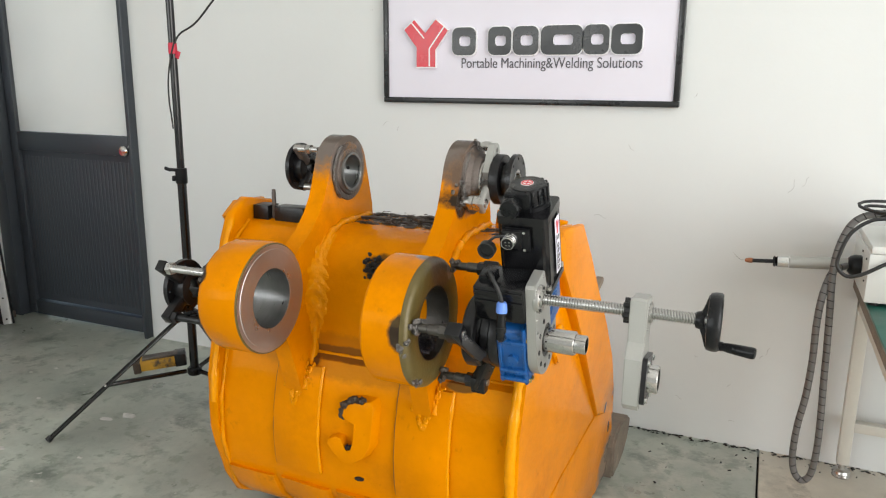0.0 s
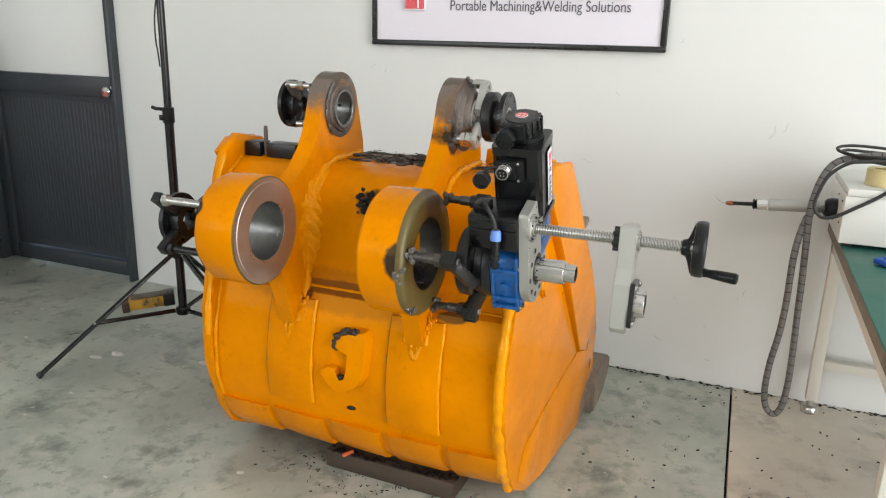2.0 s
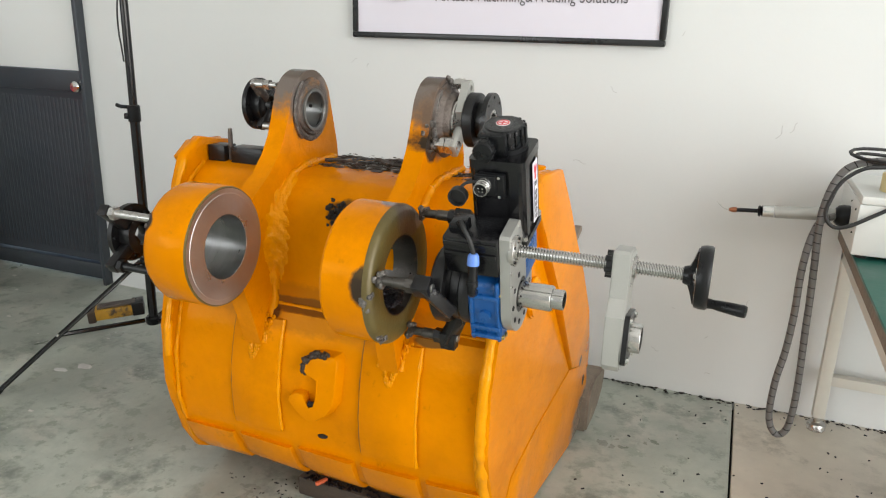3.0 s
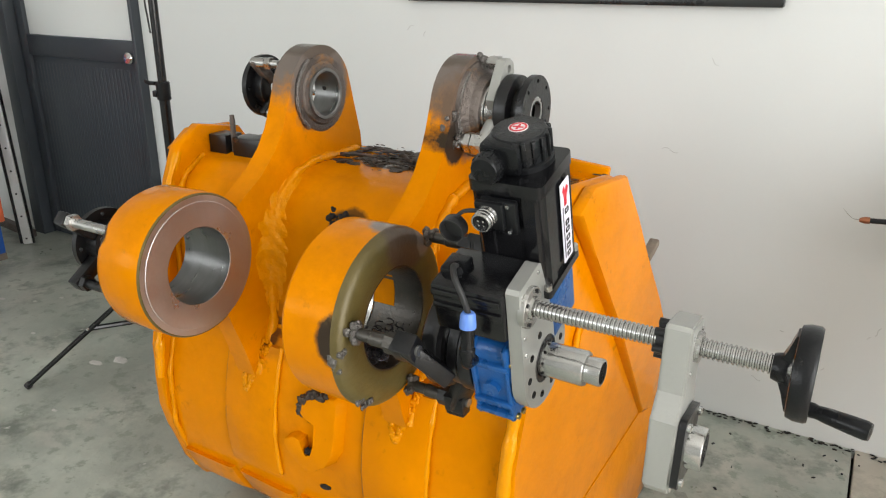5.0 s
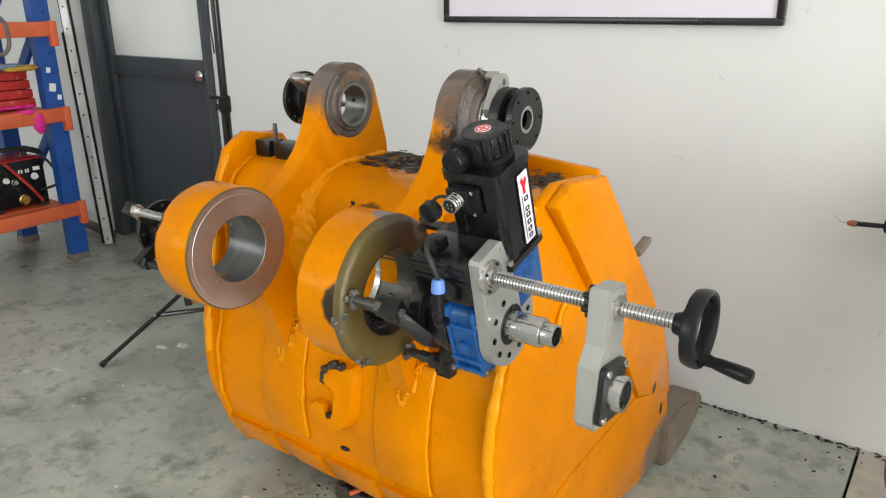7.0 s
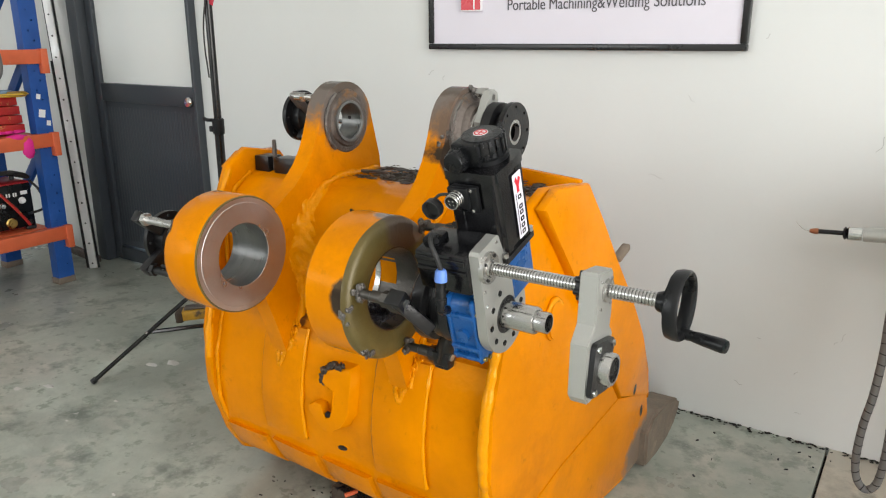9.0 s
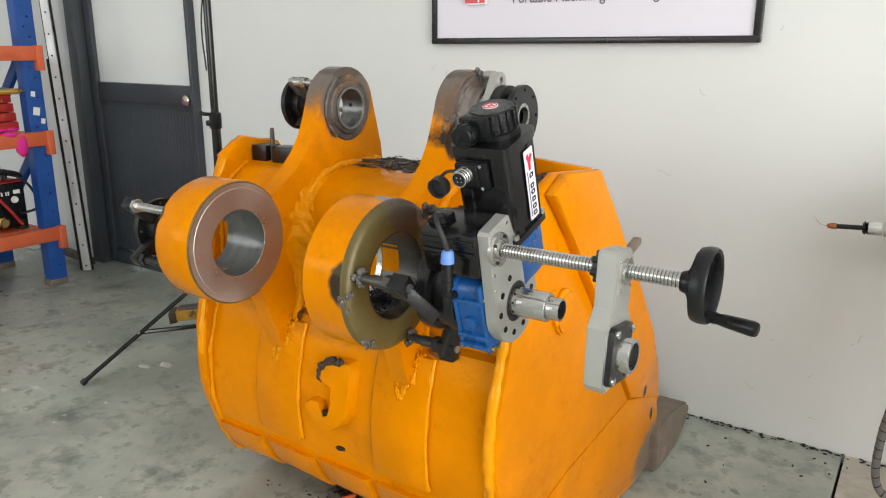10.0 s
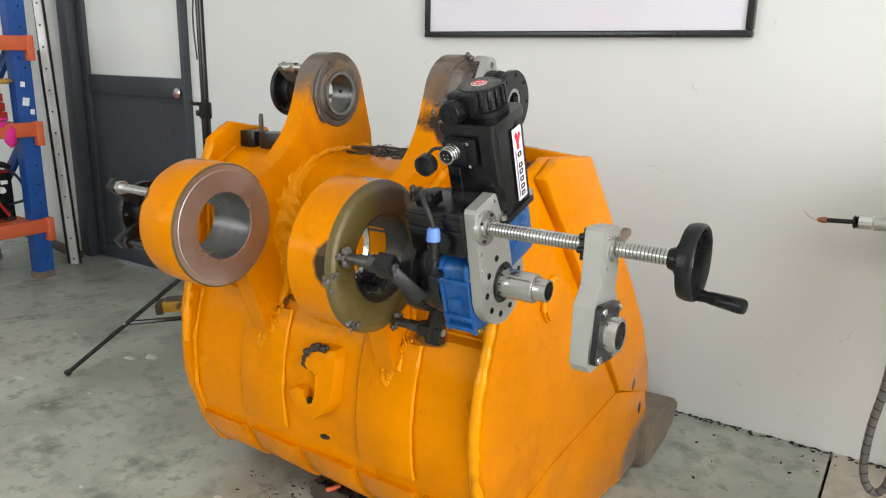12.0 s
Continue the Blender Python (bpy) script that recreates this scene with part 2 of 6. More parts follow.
PINK = material("pink_cloth", (0.80, 0.02, 0.28), 0.7, dark=0.8, scale=8, fine=90, bump=0.2)
YELLOW_BAG = material("yellow_plastic_bag", (0.75, 0.47, 0.05), 0.35, dark=0.8, scale=12, fine=60, bump=0.3)
PAPER_BLUE = material("blue_printed_paper", (0.30, 0.45, 0.62), 0.6, dark=0.85, scale=8, fine=60, bump=0.05)
WHITE_PAPER = material("white_paper", (0.78, 0.78, 0.78), 0.7, dark=0.95, scale=12, fine=60, bump=0.02)
BRASS = material("brass", (0.55, 0.38, 0.12), 0.3, 1.0, dark=0.8, scale=20, fine=100, bump=0.03)
TAPE_RED = material("red_tape", (0.55, 0.02, 0.05), 0.5, dark=0.85, scale=20, fine=100, bump=0.05)
BLUE_PLASTIC = material("blue_plastic", (0.015, 0.09, 0.45), 0.4, dark=0.8, scale=15, fine=100, bump=0.05)


def frosted(name):
    m = bpy.data.materials.new(name)
    m.use_nodes = True
    nt = m.node_tree
    p = nt.nodes["Principled BSDF"]
    nt.links.new(mix(nt, tex_noise(nt, 1.5, 4), (0.78, 0.81, 0.79), (0.86, 0.88, 0.86)), p.inputs["Base Color"])
    p.inputs["Roughness"].default_value = 0.22
    p.inputs["Transmission Weight"].default_value = 0.08
    return m


FROSTED = frosted("frosted_glass")


# ---- mesh helpers ----
def box(bm, c, s, bev=0.0, m=None, seg=2):
    """A box of size s round c, its edges bevelled; m turns it about its middle."""
    mm = Matrix.Translation(c) @ (m if m is not None else Matrix()) @ Matrix.Diagonal((*s, 1))
    vs = bmesh.ops.create_cube(bm, size=1.0, matrix=mm)["verts"]
    if bev:
        es = list({e for v in vs for e in v.link_edges})
        bmesh.ops.bevel(bm, geom=es, offset=bev, segments=seg, affect="EDGES", profile=0.5)


AX = {"x": Matrix.Rotation(radians(90), 4, "Y"), "y": Matrix.Rotation(radians(-90), 4, "X"), "z": Matrix()}


def cyl(bm, c, axis, r, h, seg=24, r2=None, m=None):
    """A closed cylinder or cone about an axis through c."""
    mm = Matrix.Translation(c) @ (m if m is not None else AX[axis])
    bmesh.ops.create_cone(bm, cap_ends=True, segments=seg, radius1=r, radius2=r if r2 is None else r2, depth=h, matrix=mm)


def lathe(bm, prof, c, axis="x", seg=40, wobble=0.0):
    """Turns a closed outline of (radius, along) about an axis through c."""
    rot = {"x": Matrix.Rotation(radians(90), 4, "Y"), "y": Matrix.Rotation(radians(-90), 4, "X"), "z": Matrix()}[axis]
    mm = Matrix.Translation(c) @ rot
    rings = []
    for i in range(seg):
        a = 2 * math.pi * i / seg
        ring = []
        for r, h in prof:
            rr = r * (1 + wobble * noise.noise(Vector((math.cos(a) * 2, math.sin(a) * 2, h * 30 + r * 9))))
            ring.append(bm.verts.new(mm @ Vector((rr * math.cos(a), rr * math.sin(a), h))))
        rings.append(ring)
    n = len(prof)
    for i in range(seg):
        a, b = rings[i], rings[(i + 1) % seg]
        for j in range(n):
            k = (j + 1) % n
            bm.faces.new((a[j], a[k], b[k], b[j]))


def circle2(c, r, n=28, a0=0.0, a1=360.0):
    full = a1 - a0 >= 359.9
    k = n if full else n - 1
    return [(c[0] + r * math.cos(radians(a0 + (a1 - a0) * i / k)), c[1] + r * math.sin(radians(a0 + (a1 - a0) * i / k))) for i in range(n)]


def plate(bm, outer, holes, to3, thick, bev=0.0):
    """A flat plate with holes: outlines in the plane, to3(a, b, w) puts a point at depth w."""
    edges = []
    for loop in (outer, *holes):
        vs = [bm.verts.new(to3(a, b, 0.0)) for a, b in loop]
        edges += [bm.edges.new((vs[i], vs[(i + 1) % len(vs)])) for i in range(len(vs))]
    faces = [f for f in bmesh.ops.triangle_fill(bm, edges=edges, use_beauty=True)["geom"] if isinstance(f, bmesh.types.BMFace)]
    ext = bmesh.ops.extrude_face_region(bm, geom=faces)["geom"]
    d = Vector(to3(0, 0, thick)) - Vector(to3(0, 0, 0))
    bmesh.ops.translate(bm, verts=[v for v in ext if isinstance(v, bmesh.types.BMVert)], vec=d)


def tube(bm, pts, r, seg=8, closed=False, radii=None):
    """A round tube swept along points."""
    pts = [Vector(p) for p in pts]
    n = len(pts)
    normal, rings = None, []
    for i, p in enumerate(pts):
        d = (pts[min(i + 1, n - 1)] - pts[max(i - 1, 0)]).normalized()
        if normal is None:
            normal = d.orthogonal().normalized()
        normal = (normal - d * normal.dot(d)).normalized()
        side = d.cross(normal)
        rr = radii[i] if radii else r
        rings.append([bm.verts.new(p + rr * (math.cos(2 * math.pi * k / seg) * normal + math.sin(2 * math.pi * k / seg) * side)) for k in range(seg)])
    for a, b in zip(rings, rings[1:]):
        for k in range(seg):
            bm.faces.new((a[k], a[(k + 1) % seg], b[(k + 1) % seg], b[k]))
    bm.faces.new(rings[0])
    bm.faces.new(rings[-1])


def spline(pts, n=8):
    """Points along a smooth curve through pts."""
    p = [Vector(q) for q in pts]
    p = [2 * p[0] - p[1]] + p + [2 * p[-1] - p[-2]]
    out = []
    for i in range(1, len(p) - 2):
        for k in range(n):
            t = k / n
            a, b, c, d = p[i - 1], p[i], p[i + 1], p[i + 2]
            out.append(0.5 * ((2 * b) + (c - a) * t + (2 * a - 5 * b + 4 * c - d) * t * t + (3 * b - a - 3 * c + d) * t ** 3))
    return out + [p[-2]]


def bead(bm, pts, r, seed=0, seg=8, step=0.004):
    """A weld bead: a lumpy tube along points."""
    path = []
    for a, b in zip(pts, pts[1:]):
        a, b = Vector(a), Vector(b)
        k = max(1, int((b - a).length / step))
        path += [a.lerp(b, i / k) for i in range(k)]
    path.append(Vector(pts[-1]))
    radii = [r * (0.9 + 0.45 * noise.noise(Vector((i * 0.22, seed, 0)))) for i in range(len(path))]
    tube(bm, path, r, seg, radii=radii)


def lump(bm, c, r, seed=0, squash=(1, 1, 1), rough=0.35, sub=2):
    """A small uneven lump."""
    vs = bmesh.ops.create_icosphere(bm, subdivisions=sub, radius=r)["verts"]
    for v in vs:
        k = 1 + rough * noise.noise(v.co / r * 1.4 + Vector((seed * 3.7, seed, 1))) + 0.4 * rough * noise.noise(v.co / r * 3.6 + Vector((seed, 2, seed * 1.7)))
        v.co = Vector((v.co.x * squash[0], v.co.y * squash[1], v.co.z * squash[2])) * k + Vector(c)


def screw_head(bm, c, axis, r, h, hexa=True):
    cyl(bm, c, axis, r, h, 6 if hexa else 14)


def thing(name, base, label, category, group="", kind=""):
    ob = new(name)
    ob.location = base
    ob.empty_display_size = 0.05
    return tagged(ob, label, category, group, kind)


def part(name, bm, mat, parent=None, label="", sharp=35, m=None):
    """Links a bmesh as one mesh, under a thing or a part."""
    if m is not None:
        bmesh.ops.transform(bm, matrix=m, verts=bm.verts)
    bmesh.ops.recalc_face_normals(bm, faces=bm.faces)
    me = bpy.data.meshes.new(name)
    bm.to_mesh(me)
    bm.free()
    me.materials.append(mat)
    me.shade_smooth()
    me.set_sharp_from_angle(angle=radians(85 if mat in (SPATTER, SLAG, SOOT_AND_HOLE_BLACK, WELD, BEAD, DIRT, CHIP) else sharp))
    ob = new(name, me)
    if parent is not None:
        ob.parent = parent
        if parent.type == "EMPTY":
            ob.matrix_parent_inverse = Matrix.Translation(-parent.location)
    if label:
        ob["label"] = label
    return ob


def solo(name, bm, mat, label, category, group="", kind="", sharp=35, m=None):
    return tagged(part(name, bm, mat, None, "", sharp, m), label, category, group, kind)


def turn_x(deg):
    return Matrix.Rotation(radians(deg), 4, "X")


# ---- the room ----
X0, X1, Y1, H = -5.6, 4.2, -7.0, 3.6
DX0, DX1, DTOP = -2.47, -1.425, 2.12          # door opening in the back wall


def wall(name, boxes, label, mat=WALL):
    bm = bmesh.new()
    for lo, hi in boxes:
        box(bm, [(a + b) / 2 for a, b in zip(lo, hi)], [b - a for a, b in zip(lo, hi)])
    return solo(name, bm, mat, label, "wall", kind="structure")


wall("wall_back", [((X0, 0, -0.05), (DX0, 0.2, H)), ((DX0, 0, DTOP), (DX1, 0.2, H)), ((DX1, 0, -0.05), (X1, 0.2, H))], "white painted plaster wall with scuffs and pale patches")
# the left wall is never in view; added only to close the room
wall("wall_left", [((X0 - 0.2, Y1 - 0.2, -0.05), (X0, 0.2, H))], "white painted side wall, unseen, added to close the room")
wall("wall_right", [((X1, Y1 - 0.2, -0.05), (X1 + 0.2, -5.05, H)), ((X1, -1.15, -0.05), (X1 + 0.2, 0.2, H)), ((X1, -5.05, 3.25), (X1 + 0.2, -1.15, H))], "white side wall with a wide gate opening")
wall("wall_front", [((X0, Y1 - 0.2, -0.05), (X1, Y1, 1.2)), ((X0, Y1 - 0.2, 3.2), (X1, Y1, H)), ((X0, Y1 - 0.2, 1.2), (-5.4, Y1, 3.2)), ((0.2, Y1 - 0.2, 1.2), (X1, Y1, 3.2))], "white wall with a long window opening")
bm = bmesh.new()
box(bm, ((X0 + X1) / 2, Y1 / 2 - 0.1, H + 0.1), (X1 - X0 + 0.8, -Y1 + 0.6, 0.2))
solo("ceiling", bm, CEIL, "plain white painted ceiling", "ceiling", kind="structure")

JOINT = 1.607
bm = bmesh.new()
box(bm, (0, -3.4, -0.06), (60, 60, 0.06))
floor = solo("floor", bm, DIRT, "greenish grey painted concrete floor, stained and worn", "floor", kind="structure")


def slab(x0, x1, mat, label):
    bm = bmesh.new()
    box(bm, ((x0 + x1) / 2, Y1 / 2 + 0.02, -0.02), (x1 - x0, -Y1 + 0.1, 0.04), 0.004)
    part("slab", bm, mat, floor, label)


slab(X0, JOINT - 0.004, CONCRETE, "stained green-grey painted concrete")
slab(JOINT + 0.004, X1, CONCRETE_B, "bare worn beige concrete")

# dirt along the foot of the wall
bm = bmesh.new()
rng = random.Random(4)
for i in range(330):
    x = rng.uniform(1.0, 2.7)
    lump(bm, (x, -abs(rng.gauss(0, 0.012)) - 0.003, 0.002), rng.uniform(0.0015, 0.0055), i, (1.6, 0.8, 0.5), sub=1)
solo("wall_foot_dirt", bm, DIRT, "crumbly black dirt lying along the foot of the wall", "dirt", kind="stuff")

# ---- door ----
door = thing("door_1", ((DX0 + DX1) / 2, 0.0, 0), "closed charcoal panel door with a frosted glass upper light", "door", kind="structure")
bm = bmesh.new()
for x in (DX0 + 0.035, DX1 - 0.01):
    w = 0.09 if x < -2 else 0.022
    box(bm, (x, 0.05, DTOP / 2), (w, 0.19, DTOP), 0.004)
box(bm, ((DX0 + DX1) / 2, 0.05, DTOP - 0.03), (DX1 - DX0, 0.17, 0.06), 0.004)
part("door_frame", bm, DOOR_GREY, door)
bm = bmesh.new()
box(bm, (DX0 - 0.018, -0.012, DTOP / 2), (0.03, 0.03, DTOP), 0.003)
part("casing", bm, WALL, door, "white plaster reveal strip")
LX0, LX1, LB, LT = DX0 + 0.09, DX1 - 0.022, 0.012, DTOP - 0.07
GX0, GX1, GZ0 = -2.322, -1.505, 1.072
bm = bmesh.new()
box(bm, ((LX0 + GX0) / 2, 0.03, (LB + LT) / 2), (GX0 - LX0, 0.045, LT - LB), 0.003)
box(bm, ((LX1 + GX1) / 2, 0.03, (LB + LT) / 2), (LX1 - GX1, 0.045, LT - LB), 0.003)
box(bm, ((GX0 + GX1) / 2, 0.03, 1.02), (GX1 - GX0, 0.044, 0.10), 0.003)
box(bm, ((GX0 + GX1) / 2, 0.03, 0.050), (GX1 - GX0, 0.044, 0.08), 0.003)
box(bm, ((GX0 + GX1) / 2, 0.03, LT - 0.05), (GX1 - GX0, 0.044, 0.10), 0.003)
leaf = part("door_leaf", bm, DOOR_GREY, door)
bm = bmesh.new()
box(bm, ((GX0 + GX1) / 2, 0.036, 0.535), (GX1 - GX0, 0.02, 0.87))
part("door_panel", bm, DOOR_GREY, door)
rib = None
for i in range(30):
    x = GX0 + 0.03 + (GX1 - GX0 - 0.06) * i / 29
    if rib is None:
        bm = bmesh.new()
        box(bm, (0, 0.0281, 0.535), (0.016, 0.005, 0.80), 0.0004)
        rib = part("panel_rib", bm, DOOR_GREY, door)
        rib.location.x = x
        continue
    ob = new("panel_rib", rib.data)
    ob.parent, ob.matrix_parent_inverse, ob.location = door, rib.matrix_parent_inverse.copy(), (x, 0, 0)
bm = bmesh.new()
box(bm, ((GX0 + GX1) / 2, 0.034, (GZ0 + LT - 0.1) / 2), (GX1 - GX0, 0.008, LT - 0.1 - GZ0))
part("glass_pane", bm, FROSTED, door, "frosted glass pane")
bm = bmesh.new()
lathe(bm, [(0, 0), (0.031, 0), (0.031, -0.007), (0.020, -0.012), (0.013, -0.028), (0.020, -0.040), (0.026, -0.048), (0.027, -0.062), (0.022, -0.069), (0, -0.071)], (-1.474, 0.008, 1.003), "y", 28)
part("door_knob", bm, CHROME, door, "round brushed steel knob")

# ---- wall sign ----
SX0, SX1, SZ0, SZ1 = 0.010, 1.215, 1.283, 1.83
sign = thing("wall_sign", ((SX0 + SX1) / 2, 0, SZ0), "pale lilac framed company sign with raised red and black shapes", "sign")
bm = bmesh.new()
box(bm, ((SX0 + SX1) / 2, -0.012, (SZ0 + SZ1) / 2), (SX1 - SX0 - 0.02, 0.02, SZ1 - SZ0 - 0.02))
part("board", bm, SIGN_FACE, sign)
for z in (SZ0 + 0.011, SZ1 - 0.011):
    bm = bmesh.new()
    box(bm, ((SX0 + SX1) / 2, -0.016, z), (SX1 - SX0, 0.032, 0.022), 0.004)
    part("frame_bar", bm, SIGN_BLACK, sign)
for x in (SX0 + 0.011, SX1 - 0.011):
    bm = bmesh.new()
    box(bm, (x, -0.016, (SZ0 + SZ1) / 2), (0.022, 0.0315, SZ1 - SZ0 - 0.045), 0.004)
    part("frame_bar", bm, SIGN_BLACK, sign)


def flat_shape(name, outer, holes, y, thick, mat, parent, label=""):
    bm = bmesh.new()
    plate(bm, outer, holes, lambda a, b, w: (a, y - w, b), thick)
    return part(name, bm, mat, parent, label, 30)


def fork(dx, dz, s):
    pts = [(0.113, 1.575), (0.157, 1.612), (0.206, 1.560), (0.252, 1.612), (0.305, 1.570), (0.250, 1.495), (0.250, 1.428), (0.168, 1.428), (0.168, 1.505)]
    c = (0.21, 1.52)
    return [(c[0] + (a - c[0]) * s + dx, c[1] + (b - c[1]) * s + dz) for a, b in pts]


flat_shape("emblem_edge", fork(0, 0, 1.05), [], -0.022, 0.014, SIGN_EDGE, sign, "white acrylic backing")
flat_shape("emblem", fork(0, 0, 1.0), [], -0.036, 0.004, SIGN_RED, sign, "red forked emblem")
bm = bmesh.new()
for a, b in (((0.146, 1.602), (0.203, 1.540)), ((0.293, 1.588), (0.226, 1.500)), ((0.226, 1.500), (0.226, 1.430))):
    p, q = Vector((a[0], -0.041, a[1])), Vector((b[0], -0.041, b[1]))
    d = q - p
    box(bm, (p + q) / 2, (0.005, 0.003, d.length), 0, Matrix.Rotation(math.atan2(d.x, d.z), 4, "Y"))
part("emblem_line", bm, SIGN_EDGE, sign, "thin white lines")


def rounded(x0, x1, z0, z1, r, n=5):
    pts = []
    for cx, cz, a in ((x1 - r, z1 - r, 0), (x0 + r, z1 - r, 90), (x0 + r, z0 + r, 180), (x1 - r, z0 + r, 270)):
        pts += [(cx + r * math.cos(radians(a + 90 * i / n)), cz + r * math.sin(radians(a + 90 * i / n))) for i in range(n + 1)]
    return pts


# the brand is drawn as plain rounded blocks of its colour
for x0, x1 in ((0.325, 0.425), (0.478, 0.572), (0.580, 0.682), (0.692, 0.852), (0.856, 0.952), (0.960, 1.072)):
    w = x1 - x0
    slot = rounded(x0 + 0.3 * w, x1 - 0.22 * w, 1.508, 1.546, 0.012)[::-1]
    flat_shape("block_edge", rounded(x0 - 0.004, x1 + 0.004, 1.469, 1.584, 0.03), [slot], -0.022, 0.012, SIGN_EDGE, sign, "white acrylic backing")
    flat_shape("block", rounded(x0, x1, 1.473, 1.580, 0.026), [slot], -0.034, 0.004, SIGN_BLACK, sign, "black rounded block")
tc = bpy.data.curves.new("tagline", "FONT")
tc.body, tc.size, tc.extrude = "Portable Machining&Welding Solutions", 0.056, 0.0008
tob = new("tagline", tc)
bpy.context.view_layer.update()
fw = tob.dimensions.x
me = bpy.data.meshes.new_from_object(tob)
bpy.data.objects.remove(tob)
me.transform(Matrix.Translation((0.358, -0.0235, 1.424)) @ turn_x(90) @ Matrix.Diagonal((0.715 / fw, 1, 1, 1)))
me.materials.append(SIGN_GREY)
tag = new("tagline", me)
sign.rotation_euler.y = radians(-0.25)      # hangs a trifle askew
tag.parent, tag.matrix_parent_inverse = sign, Matrix.Translation(-sign.location)
tag["label"] = "grey printed words Portable Machining&Welding Solutions"


# ---- excavator bucket ----
def xr(y):
    return 1.112 + 0.085 * (y + 0.43)


def xl(y):
    return 1.125 - xr(y)


bucket = thing("excavator_bucket", (0.57, -0.75, 0), "orange painted excavator bucket lying mouth to the wall, pin bosses exposed", "excavator bucket")

PROF = [(-0.80, 0.955), (-0.95, 0.962), (-1.045, 0.960), (-1.10, 0.946), (-1.145, 0.915), (-1.175, 0.87), (-1.19, 0.80), (-1.194, 0.70), (-1.196, 0.624), (-1.224, 0.612), (-1.246, 0.55),
        (-1.265, 0.47), (-1.273, 0.39), (-1.267, 0.31), (-1.248, 0.23), (-1.212, 0.155), (-1.15, 0.095), (-1.06, 0.065), (-0.90, 0.055), (-0.60, 0.045), (-0.33, 0.04)]


def shell_pts(off):
    pts = []
    n = len(PROF)
    for i, (y, z) in enumerate(PROF):
        a, b = PROF[max(i - 1, 0)], PROF[min(i + 1, n - 1)]
        ty, tz = b[0] - a[0], b[1] - a[1]
        k = math.hypot(ty, tz)
        pts.append((y - off * tz / k, z + off * ty / k))
    return pts


bm = bmesh.new()
NX = 26
fine = []
for (a, b) in zip(PROF, PROF[1:]):
    for k in range(3):
        fine.append((a[0] + (b[0] - a[0]) * k / 3, a[1] + (b[1] - a[1]) * k / 3))
PROF_KEEP = PROF
PROF = fine + [PROF[-1]]
outer_p, inner_p = shell_pts(0.0), shell_pts(0.024)
grids = []
for pts, amp in ((outer_p, 0.0035), (inner_p, 0.0)):
    g = []
    for y, z in pts:
        row = []
        for i in range(NX + 1):
            t = i / NX
            x = xl(y) + 0.012 + (xr(y) - xl(y) - 0.024 - (0.10 * min(1, max(0, (y + 0.94) / 0.05)) if z > 0.9 else 0)) * t
            d = amp * noise.noise(Vector((x * 5, y * 6, z * 6)))
            # shallow dent round the drain hole
            dent = 0.010 * math.exp(-(((x - 0.60) / 0.11) ** 2 + ((z - 0.30) / 0.07) ** 2)) if amp and y < -1.1 else 0
            row.append(bm.verts.new((x, y + d + dent, z + d * 0.5)))
        g.append(row)
    grids.append(g)
for g, flip in zip(grids, (False, True)):
    for r0, r1 in zip(g, g[1:]):
        for i in range(NX):
            bm.faces.new((r0[i], r0[i + 1], r1[i + 1], r1[i]))
o, n_ = grids
for k in (0, -1):
    for i in range(NX):
        bm.faces.new((o[k][i], o[k][i + 1], n_[k][i + 1], n_[k][i]))
for j in range(len(o) - 1):
    for i in (0, NX):
        bm.faces.new((o[j][i], o[j + 1][i], n_[j + 1][i], n_[j][i]))
PROF = PROF_KEEP
shell = part("shell", bm, ORANGE, bucket)


def front_y(z):
    """The front of the shell at a height below the ledge."""
    for (ya, za), (yb, zb) in zip(PROF, PROF[1:]):
        if za >= z >= zb and za != zb:
            return ya + (yb - ya) * (za - z) / (za - zb)
    return -1.2


SIDE = [(-1.085, 1.012), (-1.16, 0.973), (-1.19, 0.915), (-1.212, 0.84), (-1.235, 0.73), (-1.262, 0.62), (-1.286, 0.53), (-1.295, 0.45), (-1.289, 0.37), (-1.272, 0.30), (-1.238, 0.19), (-1.185, 0.105),
        (-1.09, 0.045), (-0.95, 0.022), (-0.55, 0.008), (-0.44, 0.02), (-0.405, 0.10), (-0.405, 0.18), (-0.45, 0.34), (-0.55, 0.49), (-0.66, 0.64), (-0.77, 0.775), (-0.86, 0.895), (-0.94, 1.0)]


def side_plate(right, outline, off, thick, mat, name, label=""):
    def to3(a, b, w):
        k = off * (min(1.0, max(0.10, (b - 0.20) / 0.34)) if name == "side_cutter" else 1)      # the cutter thins out towards its tip
        return (xr(a) + k - w, a, b) if right else (xl(a) - k + w, a, b)
    bm = bmesh.new()
    edges = []
    vs0 = [bm.verts.new(to3(a, b, 0)) for a, b in outline]
    vs1 = [bm.verts.new(to3(a, b, thick)) for a, b in outline]
    bm.faces.new(vs0)
    bm.faces.new(vs1[::-1])
    k = len(outline)
    for i in range(k):
        bm.faces.new((vs0[i], vs1[i], vs1[(i + 1) % k], vs0[(i + 1) % k]))
    rim = [e for e in bm.edges if sum(f.normal.length >= 0 and len(f.verts) > 4 for f in e.link_faces) == 1]
    bmesh.ops.bevel(bm, geom=rim, offset=min(0.009, thick * 0.4), segments=2, affect="EDGES", profile=0.5)
    bmesh.ops.triangulate(bm, faces=[f for f in bm.faces if len(f.verts) > 4])
    return part(name, bm, mat, bucket, label, 40)


